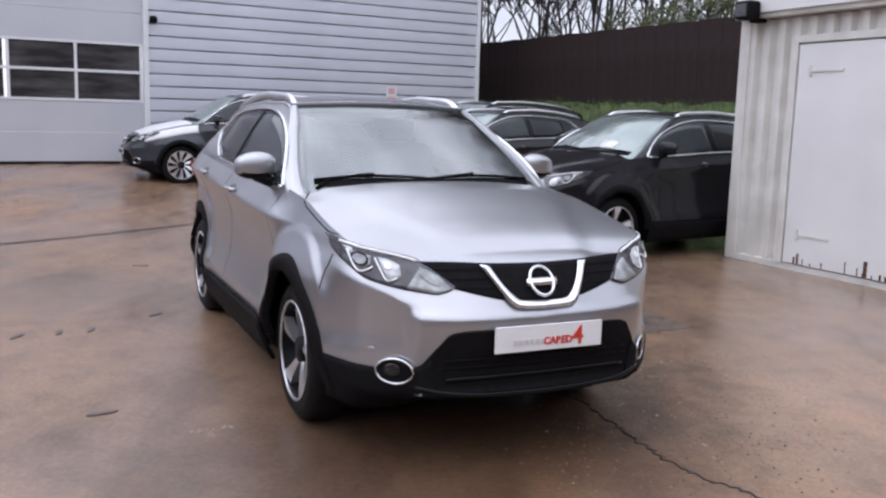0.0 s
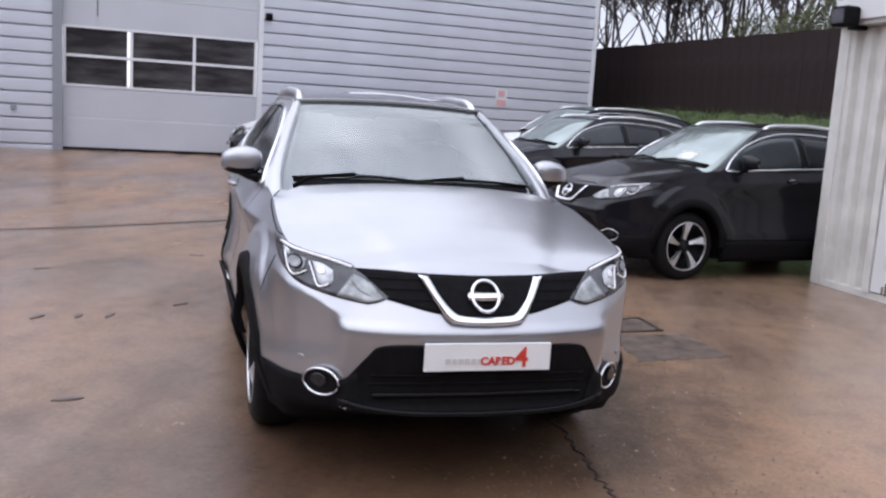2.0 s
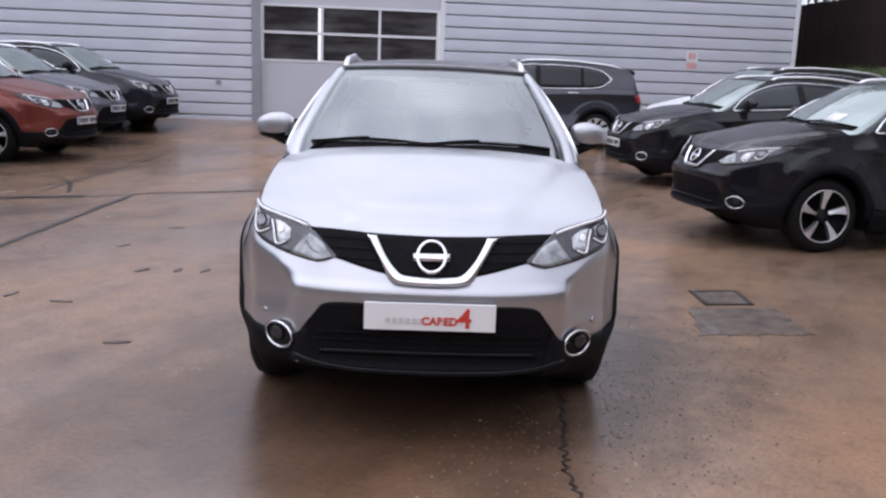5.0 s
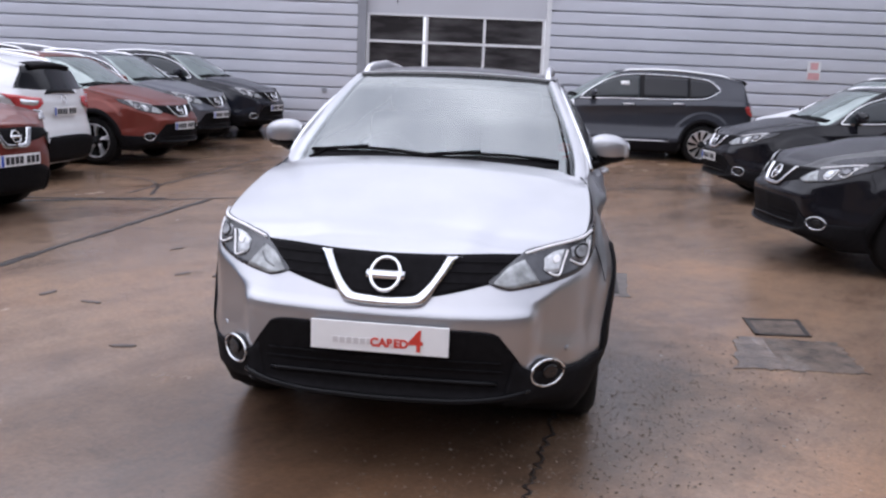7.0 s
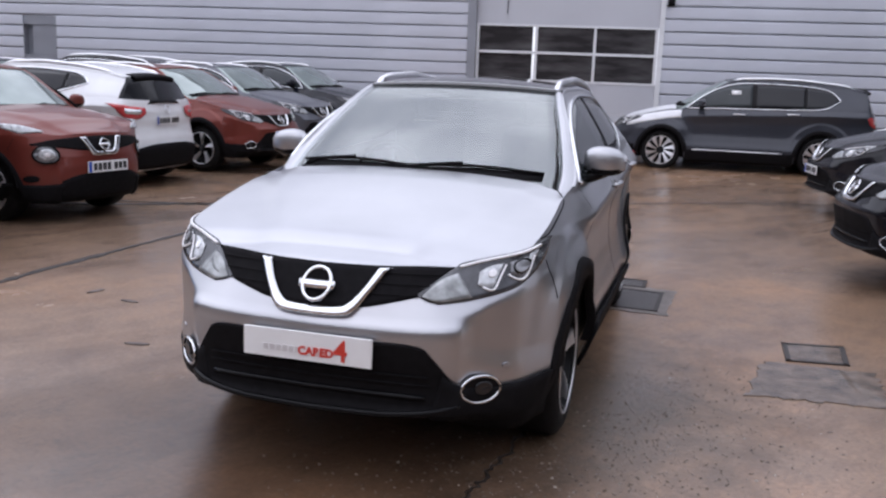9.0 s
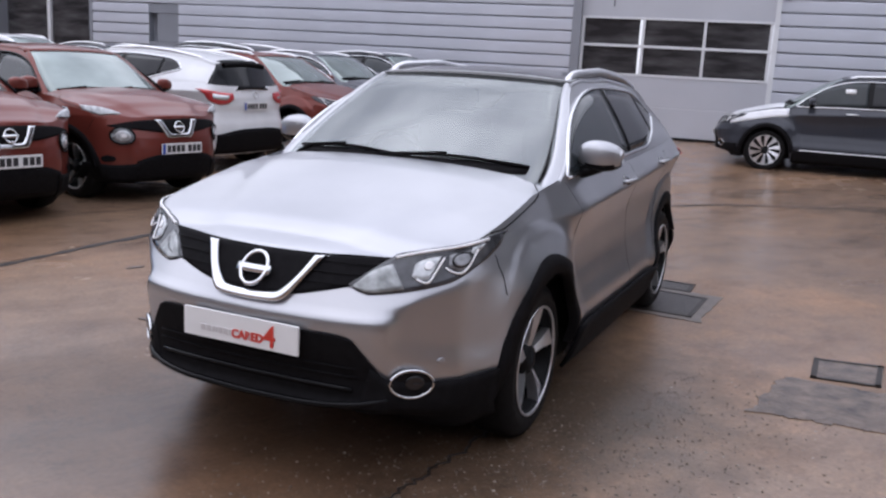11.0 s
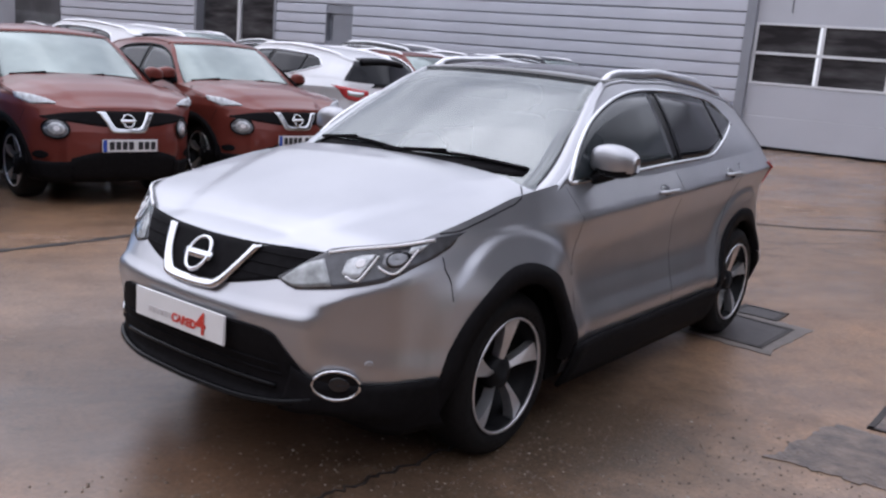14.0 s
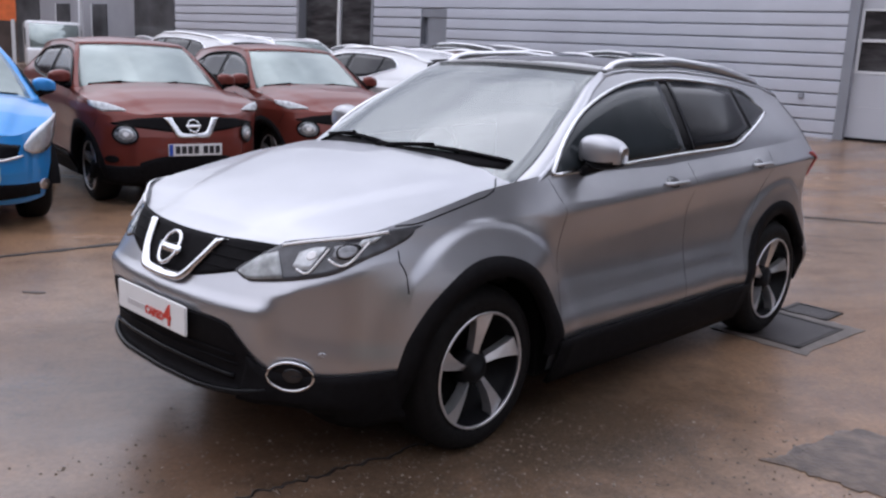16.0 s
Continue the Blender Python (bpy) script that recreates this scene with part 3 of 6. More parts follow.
def mirror(car, S, s, body):
    """A door mirror: painted upper shell, black lower shell and foot."""
    y0 = S.axles[0] - (0.69 if S.crease else 0.60)
    zb = S.belt(y0)
    x0 = S.wall(y0, zb + 0.03)
    verts, faces = [], []
    nu, nv = 16, 20
    low = []
    for i in range(nu + 1):
        u = i / nu
        wide = math.sin(math.pi * min(1, u * 0.94 + 0.03)) ** 0.32
        for j in range(nv):
            a = 2 * math.pi * j / nv
            ca, sa = math.copysign(abs(math.cos(a)) ** 0.6, math.cos(a)), math.copysign(abs(math.sin(a)) ** 0.6, math.sin(a))
            verts.append((s * (x0 - 0.005 + 0.205 * u), y0 + 0.02 - 0.03 * u + 0.075 * wide * ca * (1.0 if ca > 0 else 0.45), zb + 0.105 - 0.01 * u + 0.08 * wide * (1.0 - 0.12 * u) * sa))
    for i in range(nu):
        for j in range(nv):
            a, b = i * nv + j, i * nv + (j + 1) % nv
            f = (a, b, b + nv, a + nv)
            faces.append(f if s > 0 else f[::-1])
    faces += [tuple(range(nv)), tuple(nu * nv + k for k in range(nv))]
    me = mesh_from("mirror", verts, faces, [body, GLOSS_BLACK])
    for p in me.polygons:
        p.material_index = 1 if p.center.z < zb + 0.062 else 0
    mir = put("door_mirror", me, car)
    tube("mirror_foot", [(s * (x0 - 0.03), y0 + 0.03, zb + 0.0), (s * (x0 + 0.03), y0 + 0.03, zb + 0.02), (s * (x0 + 0.10), y0 + 0.025, zb + 0.05)], 0.03, GLOSS_BLACK, mir, "gloss black mirror foot")
    return mir



def seam(car, pts, name="panel_gap", r=0.001):
    return tube(name, pts, r, PLASTIC, car, "", 5)


def side_details(car, S):
    """Door gaps, pillars behind the side glass, bonnet gap, wipers."""
    for s in (1, -1):
        m = np.array([s, 1, 1])
        f0 = S.axles[0]
        gaps = [[(f0 - 0.44, 0.33), (f0 - 0.455, 0.6), (f0 - 0.47, 0.9), (f0 - 0.43, S.belt(f0 - 0.43) - 0.01)],
                [(f0 - 1.50, 0.34), (f0 - 1.52, 0.7), (f0 - 1.51, S.belt(f0 - 1.51) - 0.01)],
                [(S.axles[1] + 0.50, 0.42), (S.axles[1] + 0.42, 0.72), (S.axles[1] + 0.28, 0.9), (S.axles[1] + 0.22, S.belt(S.axles[1] + 0.22) - 0.03)]]
        for g in gaps:
            seam(car, [S.on_side(y, z, 0.0) * m for y, z in curve(g, 18)])
        shut = [S.on_side(y, S.belt(y) - 0.006 - 0.020 * smooth(f0 + 0.45, f0 + 0.30, y), 0.0012) * m for y in np.linspace(f0 + 0.42, f0 - 0.04, 18)]
        for dx, dy, dz in ((0.0, -0.10, -0.012), (0.012, -0.13, 0.005), (0.035, -0.155, 0.022)):
            q = S.on_side(f0 + dy, S.belt(f0 + dy) + min(dz, 0), 0.0012) * m
            shut.append(q + np.array([-s * dx, 0, max(dz, 0)]))
        seam(car, shut, r=0.0032)
        seam(car, [S.on_front(x, z, 0.001) * m for x, z in curve([(0.786, 0.885), (0.810, 0.83), (0.833, 0.76), (0.842, 0.73)] if S.crease else [(0.787, 0.855), (0.799, 0.79), (0.803, 0.735)], 8)], r=0.0022)
    p0 = S.profile[-1][0]
    w0 = 0.135 if S.crease else 0.06
    for xa, xb in ((-0.62, 0.10), (-0.02, 0.64)):
        pts = [S.roofline(p0 - w0 - 0.03 * math.sin(math.pi * t), xa + (xb - xa) * t) + np.array([0, 0.010, 0.014]) for t in np.linspace(0, 1, 16)]
        tube("wiper", pts, 0.009, PLASTIC, car, "black wiper blade", 6)
        q = S.roofline(p0 - w0 + 0.04, xb)
        tube("wiper_arm", [pts[8] + np.array([0, 0.005, 0.012]), pts[13], q + np.array([0, 0.02, 0.0])], 0.009, PLASTIC, car, "", 6)
    cowl = [[S.roofline(p, x) + np.array([0, 0, 0.006]) for p in (p0 - w0 + 0.045, p0 - w0 - 0.012)] for x in np.linspace(-0.62, 0.62, 24)]
    sheet("cowl", cowl, PLASTIC, car, "black plastic cowl", thick=0.004)


def ring_on(f, cx, cz, rx, rz, r, mat, car, name, label="", n=28, off=0.008, a0=0.0, a1=2 * math.pi):
    closed = a1 - a0 > 6.2
    an = np.linspace(a0, a1, n, endpoint=not closed)
    return tube(name, [f(cx + rx * math.cos(a), cz + rz * math.sin(a), off) for a in an], r, mat, car, label, 6, closed)


def disc_on(f, cx, cz, rx, rz, mat, car, name, label="", off=0.006, rows=5):
    pts = [[f(cx + rx * k * math.cos(a), cz + rz * k * math.sin(a), off) for k in np.linspace(0.001, 1, rows)] for a in np.linspace(0, 2 * math.pi, 25)]
    return sheet(name, pts, mat, car, label, thick=0.004)


def badge(car, f, z, r, bar):
    """A plain ring with a bar across it."""
    b = ring_on(f, 0, z, r, r, 0.0085, CHROME, car, "badge", "chrome ring badge with a bar", 32, 0.03)
    pts = [[f(x, zz, 0.036) for zz in (z + bar * 0.5, z - bar * 0.5)] for x in np.linspace(-r * 1.3, r * 1.3, 8)]
    sheet("badge_bar", pts, CHROME, b, "", thick=0.012)
    return b


def flat_plate(car, y, z, wide, high, front=True, dealer=False, back=False):
    """A number plate on its own plane; its characters are plain bars."""
    s = 1 if front else -1
    ob = box("number_plate", -wide / 2, wide / 2, y - 0.006, y + 0.006, z - high / 2, z + high / 2, PLATE_WHITE, car, "white plate with a dark carrier" if dealer else "white number plate", 0.002)
    face = y + s * 0.0075

    def bar(x0, x1, z0, z1, mat, nm):
        box(nm, min(x0, x1), max(x0, x1), face - 0.0015, face + 0.0015, z0, z1, mat, ob)
    if dealer:
        # the car faces the viewer, so its +x is the reader's left
        for k in range(6):
            bar(0.175 - 0.026 * k, 0.155 - 0.026 * k, z - 0.026, z - 0.004, LETTER_GREY, "letter_bar")
        word(ob, "CARED", (0.033, face + 0.001, z - 0.030), 0.044, LETTER_RED)
        word(ob, "4", (-0.108, face + 0.001, z - 0.040), 0.115, LETTER_RED)
    else:
        bar(s * wide / 2 - s * 0.004, s * wide / 2 - s * 0.042, z - high / 2 + 0.004, z + high / 2 - 0.004, PLATE_BLUE, "plate_band")
        x = wide / 2 - 0.065
        for k in range(7):
            if k == 4:
                x -= 0.03
            bar(s * x, s * (x - 0.045), z - 0.036, z + 0.036, LETTER_DARK, "letter_bar")
            x -= 0.06
    return ob


def word(parent, text, at, size, mat):
    """Letters standing on a plate that faces +y."""
    cu = bpy.data.curves.new("word", "FONT")
    cu.body, cu.size, cu.extrude, cu.offset = text, size, 0.0012, 0.0016
    tmp = new("lettering", cu)
    bpy.context.view_layer.update()
    me = bpy.data.meshes.new_from_object(tmp.evaluated_get(bpy.context.evaluated_depsgraph_get()))
    bpy.data.objects.remove(tmp)
    me.materials.clear()
    me.materials.append(mat)
    ob = put("lettering", me, parent)
    ob.matrix_basis = pose(*at, 90, 0, 180)
    return ob


def crossover_front(car, S, dealer=False):
    """Grille, V-bar, lamps, intake, fog lamps and plate of the crossover."""
    F = S.on_front
    up = lambda x: S.belt(F(x, 0.88)[1]) - 0.006
    for s in (1, -1):
        g = lambda x, z, o, s=s: F(abs(x), z, o) * np.array([s, 1, 1])
        low = [(0.385, 0.787), (0.42, 0.772), (0.455, 0.764), (0.475, 0.763), (0.60, 0.780), (0.715, 0.812), (0.768, 0.862), (0.783, 0.905), (0.781, 0.957)]
        high = [(0.385, 0.792), (0.42, 0.822), (0.50, 0.888), (0.525, 0.904), (0.61, 0.923), (0.70, 0.942), (0.781, 0.963)]
        lamp = sheet("headlight", band(g, high, low, 64, 8, 0.004), LAMP_INSIDE, car, "smoked headlight with bright reflectors", thick=0.003)
        tube("lamp_strip", [g(x, z, 0.010) for x, z in curve([(0.515, 0.890), (0.58, 0.908), (0.66, 0.925), (0.72, 0.938), (0.768, 0.951)], 24)], 0.006, LED_WHITE, lamp, "white light strip", 6)
        sheet("turn_lens", band(g, [(0.405, 0.79), (0.455, 0.842), (0.512, 0.868)], [(0.405, 0.786), (0.468, 0.770), (0.578, 0.785)], 14, 6, 0.0095), LENS_SMOKE, lamp, "pale indicator lens", thick=0.004)
        sheet("turn_rib", band(g, [(0.452, 0.803), (0.485, 0.828), (0.510, 0.85)], [(0.452, 0.793), (0.492, 0.806), (0.522, 0.84)], 10, 3, 0.0105), LENS_SMOKE, lamp, "grey rib", thick=0.003)
        sheet("reflector", band(g, [(0.585, 0.872), (0.62, 0.892), (0.662, 0.90)], [(0.588, 0.828), (0.612, 0.818), (0.642, 0.820)], 10, 5, 0.0095), LENS_PALE, lamp, "silver reflector", thick=0.004)
        disc_on(g, 0.632, 0.868, 0.014, 0.014, LED_WHITE, lamp, "bulb", "bright bulb", 0.016)
        sheet("reflector", band(g, [(0.685, 0.905), (0.72, 0.917), (0.756, 0.925)], [(0.692, 0.866), (0.735, 0.848), (0.750, 0.878)], 10, 5, 0.0095), LENS_GREY, lamp, "grey reflector", thick=0.004)
        disc_on(g, 0.728, 0.890, 0.030, 0.028, GLOSS_BLACK, lamp, "lens_rim", "dark rim", 0.012)
        disc_on(g, 0.730, 0.890, 0.024, 0.022, LENS_GREY, lamp, "projector_lens", "dark projector lens", 0.017)
        sheet("reflector", band(g, [(0.745, 0.930), (0.766, 0.940)], [(0.745, 0.906), (0.763, 0.915)], 6, 3, 0.0115), LENS_PALE, lamp, "bright side reflector", thick=0.004)
        for br in ([(0.606, 0.822), (0.632, 0.812), (0.649, 0.815), (0.662, 0.858), (0.674, 0.897)], [(0.686, 0.862), (0.712, 0.848), (0.738, 0.844), (0.753, 0.868), (0.760, 0.922)]):
            tube("lamp_bezel", [g(x, z, 0.0145) for x, z in curve(br, 16)], 0.0042, LED_WHITE, lamp, "white light bracket", 6)
        # fog lamp and its bright ring
        disc_on(g, 0.626, 0.434, 0.060, 0.052, GLOSS_BLACK, car, "fog_lamp", "dark fog lamp", 0.012)
        disc_on(g, 0.636, 0.440, 0.028, 0.028, FOG_LENS, car, "fog_lens", "dark lens", 0.02)
        ring_on(g, 0.626, 0.434, 0.062, 0.054, 0.006, CHROME, car, "fog_lamp_ring", "thin chrome ring", 30, 0.016)
        # black lower bumper
        top = [(0.50, 0.50), (0.56, 0.455), (0.63, 0.44), (0.72, 0.44), (0.79, 0.443), (0.82, 0.446), (0.843, 0.448)]
        bot = [(0.43, 0.22), (0.53, 0.22), (0.63, 0.22), (0.71, 0.22), (0.75, 0.22), (0.775, 0.22), (0.792, 0.22)]
        sheet("lower_bumper", band(g, top, bot, 26, 8, 0.008), PLASTIC, car, "black plastic lower bumper", thick=0.01)
        disc_on(g, 0.70, 0.515, 0.011, 0.011, car.children[0].data.materials[0], car, "parking_sensor", "", 0.003)
    sheet("grille", band(F, [(-0.505, 0.888), (-0.38, up(0.38)), (-0.2, up(0.2)), (0, up(0)), (0.2, up(0.2)), (0.38, up(0.38)), (0.505, 0.888)],
          [(-0.39, 0.785), (-0.3, 0.762), (-0.17, 0.735), (0, 0.725), (0.17, 0.735), (0.3, 0.762), (0.39, 0.785)], 40, 8, 0.004), PLASTIC, car, "black grille", thick=0.008)
    for k in range(3):
        z = 0.86 - 0.036 * k
        for s in (1, -1):
            sl = [F(s * x, z, 0.012) for x in np.linspace(0.2, 0.46 - 0.035 * k, 10)]
            tube("grille_slat", sl, 0.0022, PLASTIC, car, "", 5)
    # bright V-bar
    v_out = curve([(-0.268, 0.878), (-0.213, 0.79), (-0.165, 0.722), (-0.12, 0.703), (0, 0.699), (0.12, 0.703), (0.165, 0.722), (0.213, 0.79), (0.268, 0.878)], 60)
    v_in = curve([(-0.222, 0.878), (-0.176, 0.80), (-0.128, 0.749), (-0.09, 0.737), (0, 0.735), (0.09, 0.737), (0.128, 0.749), (0.176, 0.80), (0.222, 0.878)], 60)
    bar = [[F(*(a + (b - a) * t), 0.006 + 0.026 * math.sin(math.pi * (0.12 + 0.76 * t))) for t in np.linspace(0, 1, 8)] for a, b in zip(v_in, v_out)]
    sheet("grille_bar", bar, CHROME, car, "rounded chrome V-shaped grille bar", thick=0.018)
    badge(car, F, 0.808, 0.056, 0.026)
    # intake
    it = [(-0.545, 0.455), (-0.47, 0.56), (-0.41, 0.612), (-0.2, 0.622), (0, 0.624), (0.2, 0.622), (0.41, 0.612), (0.47, 0.56), (0.545, 0.455)]
    ib = [(-0.52, 0.22), (-0.45, 0.22), (-0.38, 0.22), (-0.2, 0.22), (0, 0.22), (0.2, 0.22), (0.38, 0.22), (0.45, 0.22), (0.52, 0.22)]
    sheet("air_intake", band(F, it, ib, 50, 41, 0.007), PLASTIC, car, "black lower air intake", thick=0.01)
    for z, w, r in ((0.50, 0.45, 0.004), (0.465, 0.46, 0.004), (0.418, 0.44, 0.011)):
        tube("intake_slat", [F(x, z - 0.01 * abs(x / w) ** 3, 0.012) for x in np.linspace(-w, w, 24)], r, GLOSS_BLACK if r > 0.01 else PLASTIC, car, "", 6)
    chin = curve([(-0.56, 0.375), (-0.46, 0.357), (-0.3, 0.346), (0, 0.340), (0.3, 0.346), (0.46, 0.357), (0.56, 0.375)], 40)
    tube("chin_lip", [F(x, z, 0.012) for x, z in chin], 0.013, GLOSS_BLACK, car, "black chin lip under the intake", 8)
    flat_plate(car, F(0, 0.6)[1] + 0.022, 0.583, 0.52, 0.111, True, dealer)


def crossover_rear(car, S, bright=False):
    R = lambda x, z, o: S.on_front(x, z, o, True)
    for s in (1, -1):
        g = lambda x, z, o, s=s: R(abs(x), z, o) * np.array([s, 1, 1])
        lamp = sheet("tail_lamp", band(g, [(0.44, 1.045), (0.62, 1.06), (0.76, 1.08), (0.842, 1.098)], [(0.44, 0.97), (0.56, 0.905), (0.74, 0.915), (0.845, 1.06)], 22, 6, 0.012), RED_LENS, car, "red wraparound tail lamp", thick=0.012)
        sheet("reverse_lens", band(g, [(0.52, 1.02), (0.62, 1.022), (0.76, 1.04)], [(0.54, 0.965), (0.62, 0.955), (0.76, 0.975)], 8, 3, 0.02), CLEAR_LENS, lamp, "pale clear band", thick=0.004)
    sheet("rear_bumper", band(R, [(-0.75, 0.5), (-0.4, 0.56), (0, 0.57), (0.4, 0.56), (0.75, 0.5)], [(-0.74, 0.24), (-0.4, 0.24), (0, 0.24), (0.4, 0.24), (0.74, 0.24)], 30, 6, 0.012), PLASTIC, car, "black lower rear bumper", thick=0.01)
    p = S.tail
    spo = [[S.roofline(p + d, u * 0.43) + np.array([0, -e, h]) for d, e, h in ((0.10, 0, 0.004), (0.0, 0.03, 0.002), (-0.0, 0.07, -0.02), (-0.02, 0.03, -0.03))] for u in np.linspace(-1, 1, 15)]
    sheet("roof_spoiler", spo, car.children[0].data.materials[0], car, "painted roof spoiler", thick=0.01)
    q = R(0, 0.9, 0.0)
    flat_plate(car, q[1] - 0.02, 0.87, 0.52, 0.111, False)
    ring_on(R, 0, 1.02, 0.045, 0.045, 0.007, CHROME, car, "rear_badge", "chrome ring badge", 24, 0.02)


def cabin_inside(car, S):
    """Dashboard, steering wheel and seats behind clear glass."""
    bm = bmesh.new()
    box_bm(bm, -0.70, 0.70, 0.55, 1.02, 0.62, 1.0, 0.05)
    part("dashboard", bm, SEAT, car, "dark dashboard", True)
    bm = bmesh.new()
    box_bm(bm, -0.72, 0.72, -1.7, 0.9, 0.6, 0.66)
    part("cabin_floor", bm, SEAT, car)
    for s in (1, -1):
        bm = bmesh.new()
        box_bm(bm, s * 0.36 - 0.25, s * 0.36 + 0.25, -0.35, 0.2, 0.66, 0.82, 0.05)
        vs = box_bm(bm, s * 0.36 - 0.25, s * 0.36 + 0.25, -0.5, -0.36, 0.78, 1.3, 0.06)
        box_bm(bm, s * 0.36 - 0.13, s * 0.36 + 0.13, -0.5, -0.41, 1.31, 1.46, 0.04)
        part("front_seat", bm, SEAT, car, "dark cloth front seat", True)
    bm = bmesh.new()
    box_bm(bm, -0.62, 0.62, -1.42, -1.25, 0.7, 1.3, 0.06)
    part("rear_seat", bm, SEAT, car, "dark cloth rear bench", True)
    c = Vector((0.36, 0.42, 1.03))
    rim = [c + Vector((0.185 * math.cos(a), -0.09 * math.sin(a) * 0.8, 0.185 * math.sin(a) * 0.92)) for a in np.linspace(0, 2 * math.pi, 32, endpoint=False)]
    w = tube("steering_wheel", rim, 0.016, SEAT, car, "dark steering wheel", 8, True)
    tube("steering_spoke", [c + Vector((-0.15, 0.02, -0.03)), c + Vector((0, 0.03, -0.05)), c + Vector((0.15, 0.02, -0.03))], 0.018, SATIN, w, "silver spoke trim", 6)
    bm = bmesh.new()
    box_bm(bm, -0.13, 0.13, 0.36, 0.40, 1.40, 1.47, 0.012)
    part("rear_view_mirror", bm, GLOSS_BLACK, car)
    lin = [[S.roofline(p, u * S.edge(p)[0] * 0.97) - np.array([0, 0, 0.035]) for u in np.linspace(-1, 1, 9)] for p in np.linspace(S.header, S.tail + 0.1, 10)]
    sheet("headlining", lin, TRIM_GREY, car, "grey headlining", thick=0.008)



TALL_SUV = dict(
    CROSSOVER,
    plan=[(0, 2.255), (0.30, 2.24), (0.53, 2.18), (0.70, 2.06), (0.81, 1.88), (0.868, 1.58), (0.895, 1.1), (0.907, 0.3), (0.91, -0.5), (0.91, -1.3), (0.895, -1.8), (0.84, -2.16), (0.70, -2.31), (0.4, -2.37), (0, -2.385)],
    top=[(-2.5, 1.13), (-2.2, 1.17), (-1.7, 1.18), (-1.0, 1.165), (0.0, 1.14), (0.9, 1.12), (1.25, 1.085), (1.62, 1.01), (1.75, 0.98), (1.98, 0.925), (2.09, 0.885), (2.25, 0.872)],
    profile=[(-2.33, 1.12), (-2.29, 1.22), (-2.17, 1.50), (-2.14, 1.55), (-1.7, 1.635), (-1.0, 1.685), (-0.5, 1.70), (0.0, 1.69), (0.24, 1.655), (0.45, 1.57), (0.78, 1.38), (1.2, 1.10)],
    tail=-2.14, high=1.665, lean=0.235, rear_taper=0.06, crease=(1.09, 1.09, 1.065, 1.03, 0.995, 0.98),
    axles=(1.32, -1.385), wheel=0.362, arch=0.405, cheek=0.6,
    window_low=[(0.90, 1.13), (0.3, 1.148), (-0.3, 1.158), (-0.9, 1.172), (-1.3, 1.192), (-1.45, 1.225), (-1.66, 1.345)],
    window_high=[(0.90, 1.145), (0.70, 1.31), (0.40, 1.49), (0.03, 1.59), (-0.5, 1.605), (-1.05, 1.585), (-1.40, 1.54), (-1.55, 1.475), (-1.66, 1.36)],
    pillars=(-0.28, -1.12),
)

SMALL_CROSSOVER = dict(
    CROSSOVER,
    plan=[(0, 2.05), (0.30, 2.03), (0.52, 1.96), (0.68, 1.84), (0.80, 1.66), (0.868, 1.36), (0.872, 1.05), (0.845, 0.4), (0.85, -0.4), (0.88, -1.15), (0.87, -1.45), (0.79, -1.78), (0.62, -1.93), (0.35, -1.98), (0, -1.99)],
    sections=[(0.18, 0.09, 0.12, 0.12), (0.26, 0.05, 0.05, 0.06), (0.36, 0.03, 0.02, 0.02), (0.48, 0.03, 0.0, 0.0), (0.58, 0.03, 0.005, 0.0), (0.68, 0.028, 0.02, 0.02), (0.78, 0.015, 0.05, 0.05), (0.88, 0.0, 0.09, 0.05), (0.96, 0.012, 0.17, 0.06), (1.05, 0.06, 0.27, 0.08), (1.2, 0.11, 0.36, 0.12)],
    top=[(-2.1, 1.08), (-1.8, 1.13), (-1.3, 1.14), (-0.6, 1.09), (0.4, 1.06), (0.85, 1.055), (1.2, 1.03), (1.45, 1.0), (1.65, 0.96), (1.85, 0.905), (1.95, 0.885), (2.05, 0.88)],
    profile=[(-1.93, 1.09), (-1.89, 1.18), (-1.75, 1.38), (-1.71, 1.43), (-1.3, 1.50), (-0.8, 1.548), (-0.35, 1.565), (0.05, 1.55), (0.26, 1.51), (0.45, 1.42), (0.72, 1.25), (1.02, 1.06)],
    crease=None, flare=0.0, header=0.28, tail=-1.71, high=1.53, lean=0.22, rear_taper=0.12, crown=0.07,
    axles=(1.265, -1.265), wheel=0.338, arch=0.39, track=0.775,
    window_low=[(0.78, 1.075), (0.3, 1.085), (-0.3, 1.105), (-0.7, 1.14), (-1.0, 1.21), (-1.15, 1.29)],
    window_high=[(0.78, 1.09), (0.6, 1.22), (0.36, 1.36), (0.05, 1.445), (-0.35, 1.46), (-0.8, 1.425), (-1.02, 1.365), (-1.15, 1.30)],
    pillars=(-0.26, -0.95),
)

